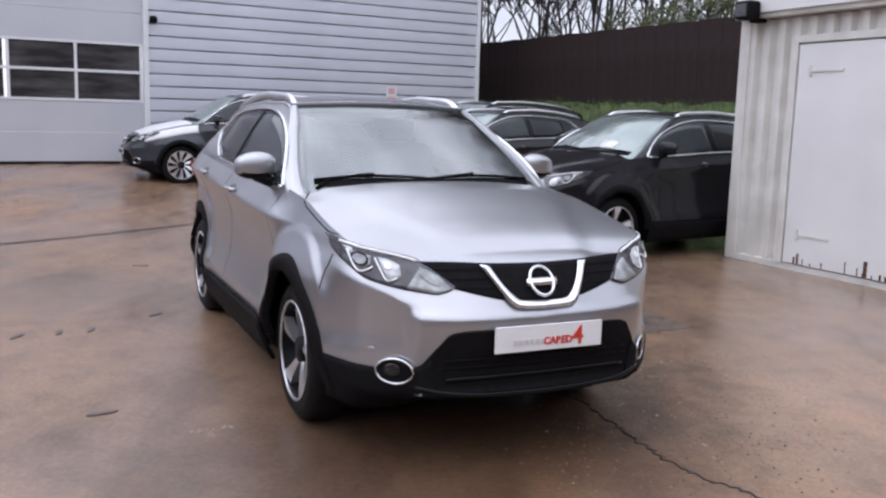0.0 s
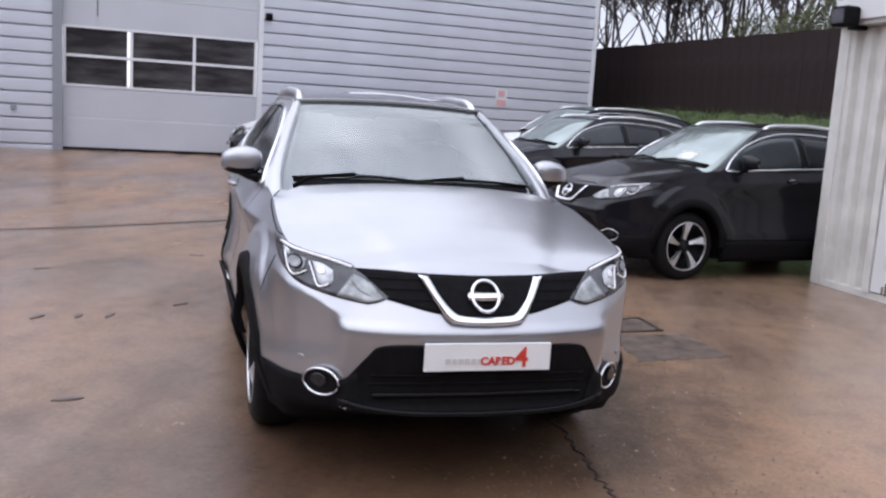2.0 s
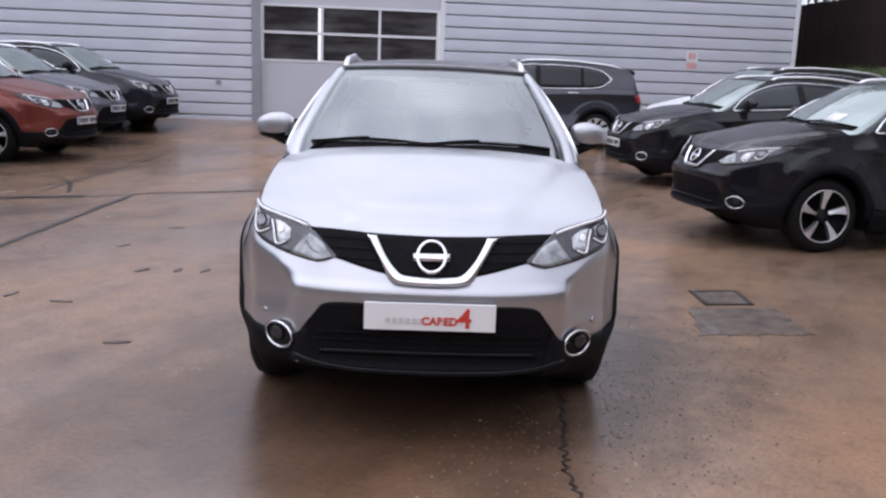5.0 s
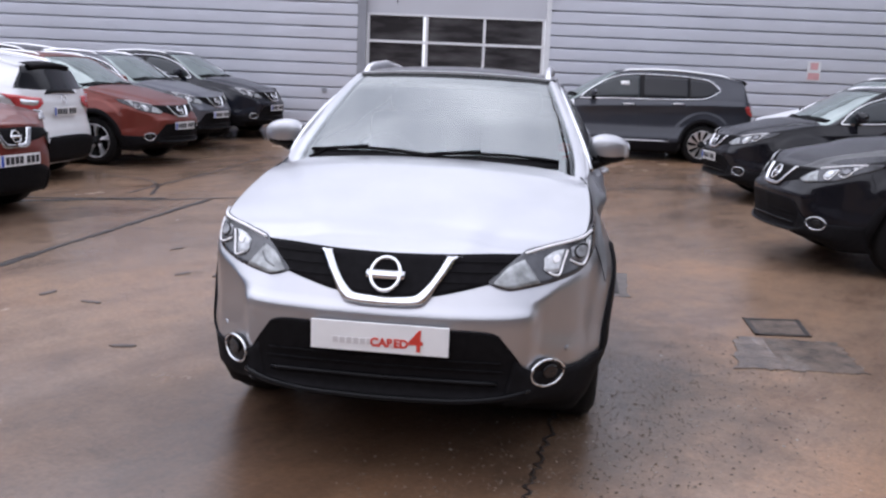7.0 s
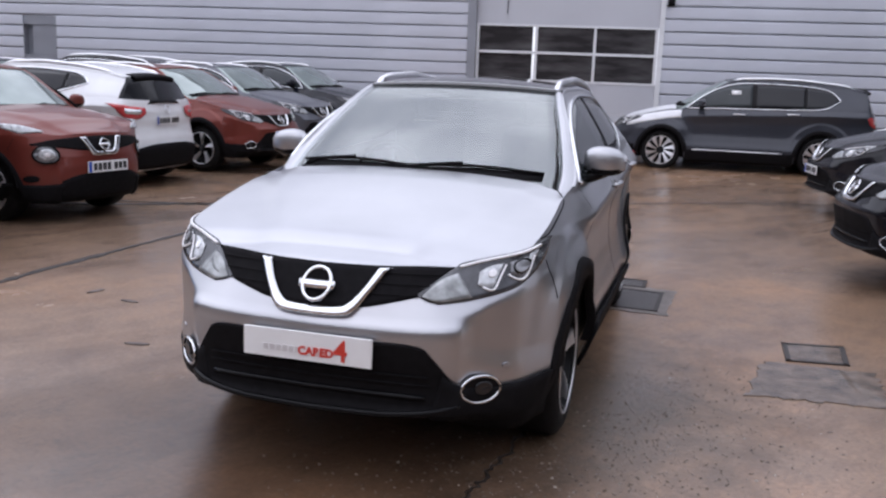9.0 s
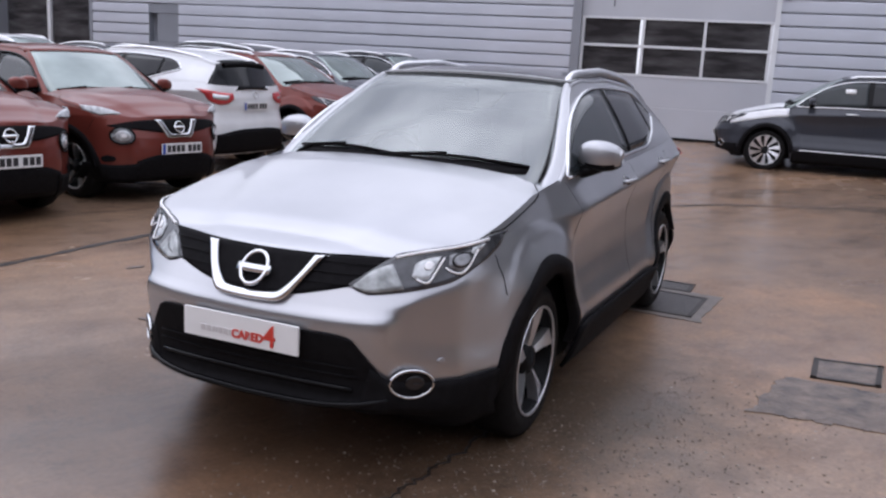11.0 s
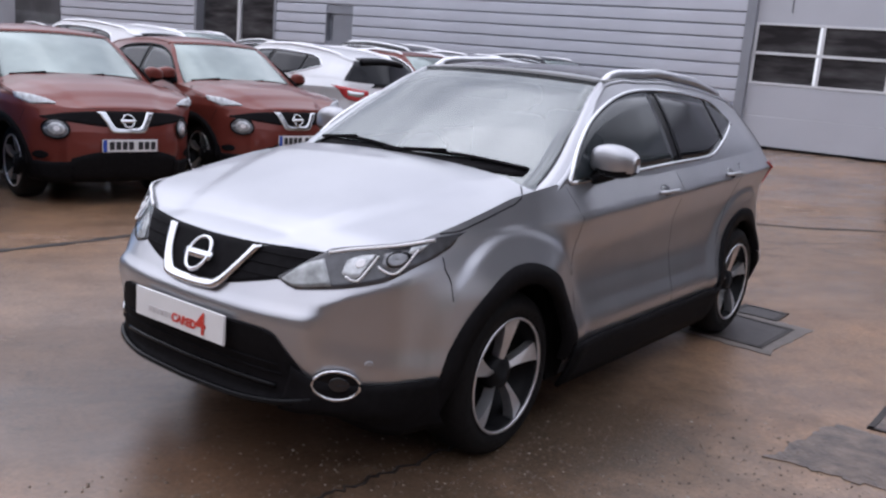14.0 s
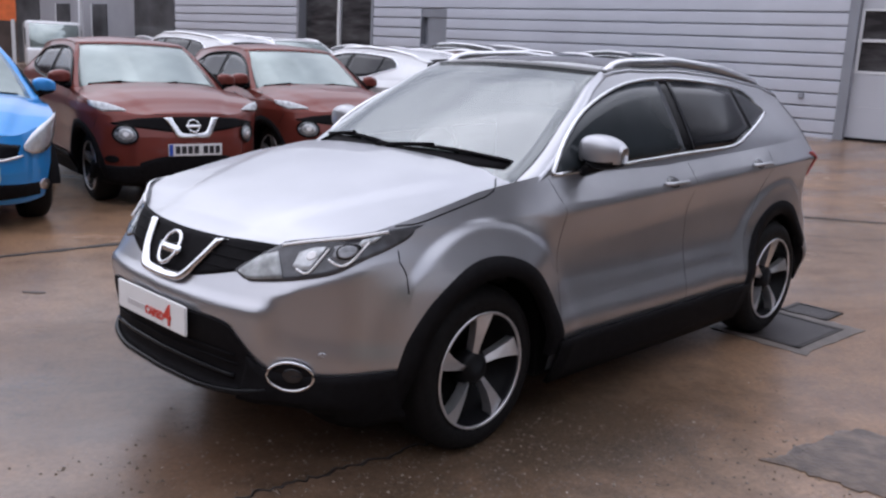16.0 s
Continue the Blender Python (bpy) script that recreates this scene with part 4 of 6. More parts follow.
HATCHBACK = dict(
    SMALL_CROSSOVER,
    plan=[(0, 2.02), (0.30, 2.0), (0.50, 1.93), (0.66, 1.80), (0.77, 1.6), (0.825, 1.3), (0.84, 1.0), (0.845, 0.4), (0.845, -0.4), (0.845, -1.15), (0.83, -1.55), (0.76, -1.9), (0.62, -2.02), (0.35, -2.07), (0, -2.08)],
    profile=[(-2.02, 1.06), (-1.99, 1.16), (-1.9, 1.36), (-1.86, 1.41), (-1.3, 1.48), (-0.8, 1.52), (-0.35, 1.535), (0.1, 1.51), (0.35, 1.46), (0.6, 1.34), (0.9, 1.15), (1.15, 1.0)],
    top=[(-2.1, 1.05), (-1.8, 1.08), (-1.3, 1.07), (-0.6, 1.04), (0.4, 1.01), (0.85, 1.0), (1.2, 0.97), (1.45, 0.93), (1.65, 0.89), (1.85, 0.82), (1.95, 0.78), (2.05, 0.76)],
    header=0.36, tail=-1.86, high=1.5, axles=(1.3, -1.3), wheel=0.31, arch=0.36, track=0.75,
    window_low=[(0.86, 1.02), (0.3, 1.035), (-0.3, 1.055), (-0.9, 1.09), (-1.2, 1.13), (-1.45, 1.22)],
    window_high=[(0.86, 1.035), (0.66, 1.18), (0.40, 1.32), (0.05, 1.415), (-0.4, 1.43), (-0.95, 1.40), (-1.25, 1.34), (-1.45, 1.23)],
)


def small_front(car, S):
    """Round lamps low down, lamps on the wings, V-bar, plate of the small crossover."""
    F = S.on_front
    for s in (1, -1):
        g = lambda x, z, o, s=s: F(abs(x), z, o) * np.array([s, 1, 1])
        disc_on(g, 0.60, 0.70, 0.09, 0.085, LENS_GREY, car, "headlight", "round clear headlight", 0.012)
        ring_on(g, 0.60, 0.70, 0.092, 0.087, 0.009, GLOSS_BLACK, car, "headlight_rim", "dark rim", 28, 0.016)
        disc_on(g, 0.60, 0.70, 0.058, 0.055, LENS_PALE, car, "lamp_core", "bright reflector", 0.018)
        disc_on(g, 0.60, 0.70, 0.022, 0.022, LED_WHITE, car, "bulb", "bright bulb", 0.024)
        up = [(0.57, 0.925), (0.66, 0.962), (0.76, 0.985), (0.832, 0.99)]
        lo = [(0.57, 0.918), (0.66, 0.912), (0.76, 0.905), (0.838, 0.945)]
        sheet("wing_lamp", band(g, up, lo, 16, 5, 0.014), LENS_PALE, car, "clear lamp on the wing", thick=0.012)
        sheet("lower_bumper", band(g, [(0.47, 0.42), (0.6, 0.40), (0.72, 0.40), (0.82, 0.41)], [(0.47, 0.21), (0.6, 0.21), (0.72, 0.215), (0.80, 0.23)], 18, 6, 0.008), PLASTIC, car, "black plastic lower bumper", thick=0.01)
        disc_on(g, 0.70, 0.46, 0.05, 0.035, PLASTIC, car, "fog_lamp", "dark fog lamp recess", 0.012)
    sheet("grille", band(F, [(-0.70, 0.80), (-0.5, 0.845), (-0.25, 0.865), (0, 0.868), (0.25, 0.865), (0.5, 0.845), (0.70, 0.80)], [(-0.69, 0.785), (-0.5, 0.765), (-0.25, 0.735), (0, 0.715), (0.25, 0.735), (0.5, 0.765), (0.69, 0.785)], 40, 6, 0.006), PLASTIC, car, "black grille band", thick=0.01)
    v_out = [(-0.265, 0.862), (-0.20, 0.76), (-0.15, 0.685), (0, 0.68), (0.15, 0.685), (0.20, 0.76), (0.265, 0.862)]
    v_in = [(-0.195, 0.862), (-0.15, 0.775), (-0.10, 0.722), (0, 0.72), (0.10, 0.722), (0.15, 0.775), (0.195, 0.862)]
    sheet("grille_bar", band(F, v_in, v_out, 44, 4, 0.02), CHROME, car, "chrome V-shaped grille bar", thick=0.02)
    badge(car, F, 0.785, 0.055, 0.026)
    sheet("air_intake", band(F, [(-0.5, 0.44), (-0.3, 0.50), (0, 0.505), (0.3, 0.50), (0.5, 0.44)], [(-0.48, 0.22), (-0.3, 0.22), (0, 0.22), (0.3, 0.22), (0.48, 0.22)], 30, 6, 0.008), PLASTIC, car, "black lower air intake", thick=0.01)
    flat_plate(car, F(0, 0.57)[1] + 0.02, 0.565, 0.52, 0.111)


def hatch_front(car, S):
    """Tall swept lamps, dark grille and plate of the hatchback."""
    F = S.on_front
    for s in (1, -1):
        g = lambda x, z, o, s=s: F(abs(x), z, o) * np.array([s, 1, 1])
        lamp = sheet("headlight", band(g, [(0.46, 0.70), (0.56, 0.80), (0.68, 0.87), (0.79, 0.935)], [(0.46, 0.66), (0.56, 0.62), (0.70, 0.66), (0.80, 0.85)], 20, 6, 0.01), CLEAR_LENS, car, "large clear headlight", thick=0.012)
        disc_on(g, 0.64, 0.745, 0.06, 0.06, PLATE_WHITE, lamp, "reflector", "silver reflector", 0.016)
        disc_on(g, 0.64, 0.36, 0.05, 0.045, SATIN, car, "fog_lamp", "round fog lamp", 0.012)
    sheet("grille", band(F, [(-0.44, 0.70), (-0.2, 0.73), (0, 0.735), (0.2, 0.73), (0.44, 0.70)], [(-0.4, 0.60), (-0.2, 0.585), (0, 0.58), (0.2, 0.585), (0.4, 0.60)], 30, 5, 0.006), GLOSS_BLACK, car, "black grille", thick=0.01)
    tube("grille_bar", [F(x, z, 0.015) for x, z in curve([(-0.45, 0.62), (-0.3, 0.59), (0, 0.575), (0.3, 0.59), (0.45, 0.62)], 24)], 0.012, CHROME, car, "chrome grille strip", 6)
    badge(car, F, 0.655, 0.05, 0.024)
    sheet("air_intake", band(F, [(-0.6, 0.38), (0, 0.40), (0.6, 0.38)], [(-0.6, 0.28), (0, 0.26), (0.6, 0.28)], 24, 5, 0.008), PLASTIC, car, "black lower air intake", thick=0.01)
    flat_plate(car, F(0, 0.5)[1] + 0.02, 0.48, 0.52, 0.111)


def repaint(car, old, fresh):
    for o in (car, *car.children_recursive):
        for slot in o.material_slots:
            if slot.material == old:
                slot.link = "OBJECT"
                slot.material = fresh


def at_axle(x, y, phi, half):
    return (x - half * math.cos(radians(phi)), y - half * math.sin(radians(phi)))


# ---------------------------------------------------------------- ground
def ground_material():
    m = bpy.data.materials.new("wet_stained_concrete")
    m.use_nodes = True
    n, l = m.node_tree.nodes, m.node_tree.links
    b = n["Principled BSDF"]
    tc = n.new("ShaderNodeTexCoord")

    def noise_tex(scale, detail=6, rough=0.6, stretch=None):
        no = n.new("ShaderNodeTexNoise")
        no.inputs["Scale"].default_value, no.inputs["Detail"].default_value, no.inputs["Roughness"].default_value = scale, detail, rough
        if stretch:
            mp = n.new("ShaderNodeMapping")
            mp.inputs["Scale"].default_value = stretch
            mp.inputs["Rotation"].default_value = (0, 0, radians(25))
            l.new(tc.outputs["Object"], mp.inputs["Vector"])
            l.new(mp.outputs["Vector"], no.inputs["Vector"])
        else:
            l.new(tc.outputs["Object"], no.inputs["Vector"])
        return no

    def ramp(src, stops):
        r = n.new("ShaderNodeValToRGB")
        while len(r.color_ramp.elements) < len(stops):
            r.color_ramp.elements.new(0.5)
        for e, (p, c) in zip(r.color_ramp.elements, stops):
            e.position, e.color = p, (*c, 1)
        l.new(src, r.inputs["Fac"])
        return r

    def mix(kind, fac, a, c):
        x = n.new("ShaderNodeMixRGB")
        x.blend_type = kind
        if isinstance(fac, float):
            x.inputs[0].default_value = fac
        else:
            l.new(fac, x.inputs[0])
        l.new(a, x.inputs[1])
        l.new(c, x.inputs[2])
        return x

    big = noise_tex(0.22, 5)
    base = ramp(big.outputs["Fac"], [(0.30, (0.15, 0.102, 0.075)), (0.5, (0.225, 0.145, 0.095)), (0.72, (0.325, 0.18, 0.094))])
    mid = noise_tex(1.3, 8, 0.65, (1.0, 0.35, 1.0))
    stain = ramp(mid.outputs["Fac"], [(0.34, (0.62, 0.58, 0.56)), (0.5, (1.0, 1.0, 1.0)), (0.7, (1.22, 1.16, 1.10))])
    c1 = mix("MULTIPLY", 1.0, base.outputs["Color"], stain.outputs["Color"])
    fine = noise_tex(38, 6, 0.7)
    grain = ramp(fine.outputs["Fac"], [(0.3, (0.74, 0.74, 0.74)), (0.7, (1.24, 1.23, 1.22))])
    blotch = ramp(noise_tex(4.5, 9, 0.72).outputs["Fac"], [(0.34, (0.62, 0.58, 0.55)), (0.48, (1, 1, 1)), (0.68, (1.25, 1.2, 1.14))])
    c1 = mix("MULTIPLY", 0.5, c1.outputs["Color"], blotch.outputs["Color"])
    c2 = mix("MULTIPLY", 1.0, c1.outputs["Color"], grain.outputs["Color"])
    # mossy gritty dirt along the crack; the car's side shade is painted in too
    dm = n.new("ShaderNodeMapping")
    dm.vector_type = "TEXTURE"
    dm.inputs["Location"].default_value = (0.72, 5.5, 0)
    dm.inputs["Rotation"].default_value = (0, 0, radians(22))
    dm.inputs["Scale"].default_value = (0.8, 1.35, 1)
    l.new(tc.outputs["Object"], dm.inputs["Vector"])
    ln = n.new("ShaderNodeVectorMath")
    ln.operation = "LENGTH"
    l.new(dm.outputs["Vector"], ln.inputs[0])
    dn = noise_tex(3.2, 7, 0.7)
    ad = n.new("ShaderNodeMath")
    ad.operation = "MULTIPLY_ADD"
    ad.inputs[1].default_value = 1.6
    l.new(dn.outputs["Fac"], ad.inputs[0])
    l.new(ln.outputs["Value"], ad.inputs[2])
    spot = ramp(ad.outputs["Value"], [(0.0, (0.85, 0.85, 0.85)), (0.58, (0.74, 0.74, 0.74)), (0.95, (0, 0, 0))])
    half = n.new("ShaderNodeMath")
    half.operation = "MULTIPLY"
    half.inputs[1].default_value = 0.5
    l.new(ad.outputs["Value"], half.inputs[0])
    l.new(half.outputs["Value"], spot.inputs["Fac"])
    dirt_and_shade = ramp(noise_tex(60, 8, 0.75).outputs["Fac"], [(0.35, (0.008, 0.006, 0.004)), (0.52, (0.036, 0.027, 0.017)), (0.72, (0.12, 0.085, 0.055))])
    # the car's shade and dark reflection before its nose, painted as a ragged patch
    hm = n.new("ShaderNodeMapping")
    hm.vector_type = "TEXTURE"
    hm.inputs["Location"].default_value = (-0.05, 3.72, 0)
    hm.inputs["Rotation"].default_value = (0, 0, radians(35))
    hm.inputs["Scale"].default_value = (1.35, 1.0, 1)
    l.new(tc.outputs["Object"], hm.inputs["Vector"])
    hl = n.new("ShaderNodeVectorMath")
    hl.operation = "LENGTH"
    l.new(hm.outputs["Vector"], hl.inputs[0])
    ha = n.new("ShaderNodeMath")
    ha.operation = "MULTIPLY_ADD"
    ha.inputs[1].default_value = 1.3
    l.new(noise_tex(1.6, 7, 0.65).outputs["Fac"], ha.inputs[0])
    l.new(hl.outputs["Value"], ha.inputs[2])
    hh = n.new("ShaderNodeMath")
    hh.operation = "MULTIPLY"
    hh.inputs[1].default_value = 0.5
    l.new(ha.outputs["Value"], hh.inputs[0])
    nose_shade = ramp(hh.outputs["Value"], [(0.58, (0.46, 0.42, 0.39)), (1.0, (1, 1, 1))])
    c2 = mix("MULTIPLY", 1.0, c2.outputs["Color"], nose_shade.outputs["Color"])
    c2 = mix("MIX", spot.outputs["Color"], c2.outputs["Color"], dirt_and_shade.outputs["Color"])
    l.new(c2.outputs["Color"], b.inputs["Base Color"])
    wet = noise_tex(0.6, 7, 0.62, (1.0, 0.5, 1.0))
    rr = ramp(wet.outputs["Fac"], [(0.38, (0.5, 0.5, 0.5)), (0.62, (0.75, 0.75, 0.75))])
    l.new(rr.outputs["Color"], b.inputs["Roughness"])
    b.inputs["Specular IOR Level"].default_value = 0.2
    film = ramp(wet.outputs["Fac"], [(0.36, (1.0, 1.0, 1.0)), (0.66, (0.55, 0.55, 0.55))])
    l.new(film.outputs["Color"], b.inputs["Coat Weight"])
    cr = ramp(wet.outputs["Fac"], [(0.36, (0.08, 0.08, 0.08)), (0.5, (0.16, 0.16, 0.16)), (0.66, (0.30, 0.30, 0.30))])
    l.new(cr.outputs["Color"], b.inputs["Coat Roughness"])
    b.inputs["Coat IOR"].default_value = 1.65
    bt = noise_tex(22, 8, 0.7)
    bp = n.new("ShaderNodeBump")
    bp.inputs["Strength"].default_value, bp.inputs["Distance"].default_value = 0.3, 0.012
    l.new(bt.outputs["Fac"], bp.inputs["Height"])
    l.new(bp.outputs["Normal"], b.inputs["Normal"])
    soft = n.new("ShaderNodeBump")
    soft.inputs["Strength"].default_value, soft.inputs["Distance"].default_value = 0.06, 0.01
    l.new(noise_tex(7, 5, 0.6).outputs["Fac"], soft.inputs["Height"])
    grit_bump = n.new("ShaderNodeBump")
    grit_bump.inputs["Strength"].default_value, grit_bump.inputs["Distance"].default_value = 0.22, 0.006
    l.new(noise_tex(70, 6, 0.75).outputs["Fac"], grit_bump.inputs["Height"])
    l.new(soft.outputs["Normal"], grit_bump.inputs["Normal"])
    l.new(grit_bump.outputs["Normal"], b.inputs["Coat Normal"])
    return m


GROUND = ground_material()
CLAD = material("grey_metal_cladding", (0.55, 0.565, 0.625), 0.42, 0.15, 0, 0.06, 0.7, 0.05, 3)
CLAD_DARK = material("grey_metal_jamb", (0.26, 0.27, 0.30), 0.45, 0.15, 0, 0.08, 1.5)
DOOR = material("pale_grey_door_panel", (0.47, 0.48, 0.52), 0.42, 0.05, 0, 0.05, 0.8, 0.04, 4)
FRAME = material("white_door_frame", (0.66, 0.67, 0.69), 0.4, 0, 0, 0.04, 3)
PANE = material("dark_workshop_glass", (0.045, 0.042, 0.045), 0.07, 0, 0, 0.5, 1.6, spec=0.45)
# reflections of clouds and trees, painted as pale streaks along the panes
pn, pl = PANE.node_tree.nodes, PANE.node_tree.links
p_map = pn.new("ShaderNodeMapping")
p_map.inputs["Scale"].default_value = (0.75, 1.0, 3.4)
p_noise = next(k for k in pn if k.bl_idname == "ShaderNodeTexNoise")
p_ramp = next(k for k in pn if k.bl_idname == "ShaderNodeValToRGB")
p_tc = next(k for k in pn if k.bl_idname == "ShaderNodeTexCoord")
pl.new(p_tc.outputs["Object"], p_map.inputs["Vector"])
pl.new(p_map.outputs["Vector"], p_noise.inputs["Vector"])
p_ramp.color_ramp.elements[0].position, p_ramp.color_ramp.elements[1].position = 0.40, 0.74
p_ramp.color_ramp.elements[0].color, p_ramp.color_ramp.elements[1].color = (0.030, 0.028, 0.030, 1), (0.10, 0.097, 0.10, 1)
FENCE = material("dark_brown_boards", (0.026, 0.017, 0.017), 0.75, 0, 0, 0.18, 3, 0.2, 30, spec=0.2)
CREAM = material("cream_painted_steel", (0.61, 0.595, 0.56), 0.5, 0, 0, 0.12, 3.5, 0.08, 20)
CREAM_DOOR = material("white_painted_door", (0.67, 0.668, 0.67), 0.5, 0, 0, 0.05, 1.5, 0.05, 20)
RUST = material("rust", (0.10, 0.045, 0.025), 0.85, 0, 0, 0.4, 20, 0.3, 60)
JOINT = material("wet_joint_filler", (0.018, 0.012, 0.010), 0.5, 0, 0, 0.4, 8, 0.2, 40)
PATCH = material("dark_tarmac_patch", (0.115, 0.083, 0.063), 0.5, 0, 0.6, 0.7, 9, 0.9, 50)
IRON = material("wet_cast_iron", (0.05, 0.043, 0.042), 0.4, 0.3, 0, 0.3, 14, 0.4, 70)
RIM = material("pale_concrete_surround", (0.15, 0.125, 0.11), 0.4, 0, 0, 0.2, 9, 0.2, 40)
GRASS = material("rough_grass", (0.05, 0.075, 0.02), 0.8, 0, 0, 0.4, 3, 0.4, 20)
BARK = material("bare_bark", (0.10, 0.083, 0.078), 0.85, 0, 0, 0.3, 10)
LEAF = material("hedge_leaf", (0.075, 0.085, 0.03), 0.6, 0, 0, 0.45, 1.2)
SIGN_RED = material("sign_red", (0.60, 0.33, 0.34), 0.5)
ORANGE = material("orange_sign", (0.75, 0.16, 0.04), 0.5)
STONE = material("pale_grit", (0.10, 0.082, 0.066), 0.4, 0, 0.1, 0.3, 50, spec=0.3)
sn, sl = STONE.node_tree.nodes, STONE.node_tree.links
s_geo, s_ramp = sn.new("ShaderNodeNewGeometry"), sn.new("ShaderNodeValToRGB")
s_ramp.color_ramp.elements.new(0.9)
for s_stop, (s_at, s_tint) in zip(s_ramp.color_ramp.elements, ((0.1, (0.075, 0.053, 0.038, 1)), (0.93, (0.14, 0.105, 0.078, 1)), (1.0, (0.38, 0.33, 0.28, 1)))):
    s_stop.position, s_stop.color = s_at, s_tint
sl.new(s_geo.outputs["Random Per Island"], s_ramp.inputs["Fac"])
sl.new(s_ramp.outputs["Color"], sn["Principled BSDF"].inputs["Base Color"])

WALL_A, WALL_D, WALL_N = Vector((-10.097, 16.503, 0)), Vector((0.8417, 0.5399, 0)), Vector((0.5399, -0.8417, 0))
WALL_M = Matrix(((WALL_D.x, WALL_N.x, 0, WALL_A.x), (WALL_D.y, WALL_N.y, 0, WALL_A.y), (0, 0, 1, 0), (0, 0, 0, 1)))


def ground_z(x, y):
    """The yard is level and rises a little towards the workshop."""
    d = (x - WALL_A.x) * WALL_N.x + (y - WALL_A.y) * WALL_N.y
    al = (x - WALL_A.x) * WALL_D.x + (y - WALL_A.y) * WALL_D.y
    return 0.3 * np.clip(1 - d / 6, 0, 1) ** 2 * smooth(16, 11, al)


gx = np.r_[-600, -150, -70, np.linspace(-45, 20, 131), 60, 200, 600]
gy = np.r_[-600, -100, -30, np.linspace(-8, 36, 89), 80, 200, 600]
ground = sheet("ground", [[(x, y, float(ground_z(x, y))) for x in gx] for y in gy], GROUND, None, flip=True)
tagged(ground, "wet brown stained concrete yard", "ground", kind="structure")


def strip(name, pts, half, mat, label, lift=0.004, wobble=0.01):
    rng = random.Random(len(pts) + int(abs(pts[0][0]) * 100))
    p = curve(pts, max(12, int(len(pts) * 16)))
    t = np.gradient(p, axis=0)
    t /= np.linalg.norm(t, axis=1, keepdims=True)
    rows = []
    for q, d in zip(p, t):
        w, o = half * rng.uniform(0.55, 1.35), rng.uniform(-wobble, wobble)
        rows.append([(q[0] - d[1] * (o + k * w), q[1] + d[0] * (o + k * w), float(ground_z(q[0], q[1])) + lift) for k in (-1, 1)])
    return tagged(sheet(name, rows, mat, None, thick=0.003), label, "joint", "joints in the yard", "structure")


DARK_JOINT = "dark wet joint between concrete bays"
strip("slab_joint", [(-2.2, 1.0), (-2.97, 2.72), (-3.33, 3.51), (-3.99, 4.77), (-5.2, 7.29), (-5.6, 8.15)], 0.036, JOINT, DARK_JOINT)
strip("slab_joint", [(-7.6, 6.1), (-6.81, 6.94), (-6.0, 7.65), (-5.58, 8.41), (-4.98, 9.2), (-4.31, 10.2), (-3.63, 11.4), (-3.4, 12.3), (-2.55, 13.75), (-1.68, 14.8), (-0.6, 16.4)], 0.036, JOINT, DARK_JOINT)
strip("slab_joint", [(-7.25, 5.95), (-6.79, 6.57), (-6.43, 7.21), (-6.00, 7.87)], 0.075, JOINT, DARK_JOINT)
strip("slab_joint", [(-6.6, 7.8), (-7.03, 8.65), (-7.6, 9.9), (-8.6, 11.83)], 0.022, JOINT, DARK_JOINT)
strip("slab_joint", [(-8.3, 8.6), (-7.5, 8.72), (-6.9, 8.45), (-6.3, 7.9)], 0.02, JOINT, "dark ragged crack in the concrete")
strip("slab_joint", [(0.62, 4.95), (0.80, 4.5), (0.93, 4.12), (1.10, 3.76), (1.31, 3.55), (1.7, 2.9)], 0.0075, JOINT, "dark ragged crack in the concrete", wobble=0.022)
strip("slab_joint", [(3.2, 2.2), (2.3, 2.95), (1.6, 3.3), (0.9, 3.35)], 0.006, JOINT, "faint crack in the concrete", wobble=0.02)


def slab(name, corners, mat, parent, label="", low=-0.02, high=0.005, ragged=0.0, n=6):
    """A flat plate with the given corners; ragged edges wander."""
    rng = random.Random(int(abs(corners[0][0]) * 1000))
    ring = []
    for (ax, ay), (bx, by) in zip(corners, corners[1:] + corners[:1]):
        for k in range(n):
            t = k / n
            ring.append((ax + (bx - ax) * t + rng.uniform(-ragged, ragged), ay + (by - ay) * t + rng.uniform(-ragged, ragged)))
    m = len(ring)
    verts = [(x, y, high) for x, y in ring] + [(x, y, low) for x, y in ring]
    faces = [tuple(range(m))] + [(i, i + m, (i + 1) % m + m, (i + 1) % m) for i in range(m)]
    return put(name, mesh_from(name, verts, faces, mat, False), parent, label)


def frame_edge(name, a, b, half, mat, parent, high=0.008):
    d = Vector((b[0] - a[0], b[1] - a[1])).normalized() * half
    return slab(name, [(a[0] - d.y - d.x, a[1] + d.x - d.y), (b[0] - d.y + d.x, b[1] + d.x + d.y), (b[0] + d.y + d.x, b[1] - d.x + d.y), (a[0] + d.y - d.x, a[1] - d.x - d.y)], mat, parent, "", -0.02, high, n=1)


def cover(corners, label, lid=IRON):
    c = tagged(new("drain_cover"), label, "drain cover", "covers in the yard")
    slab("lid", corners, lid, c)
    for a, b in zip(corners, corners[1:] + corners[:1]):
        frame_edge("frame_bar", a, b, 0.016, JOINT, c)
    return c


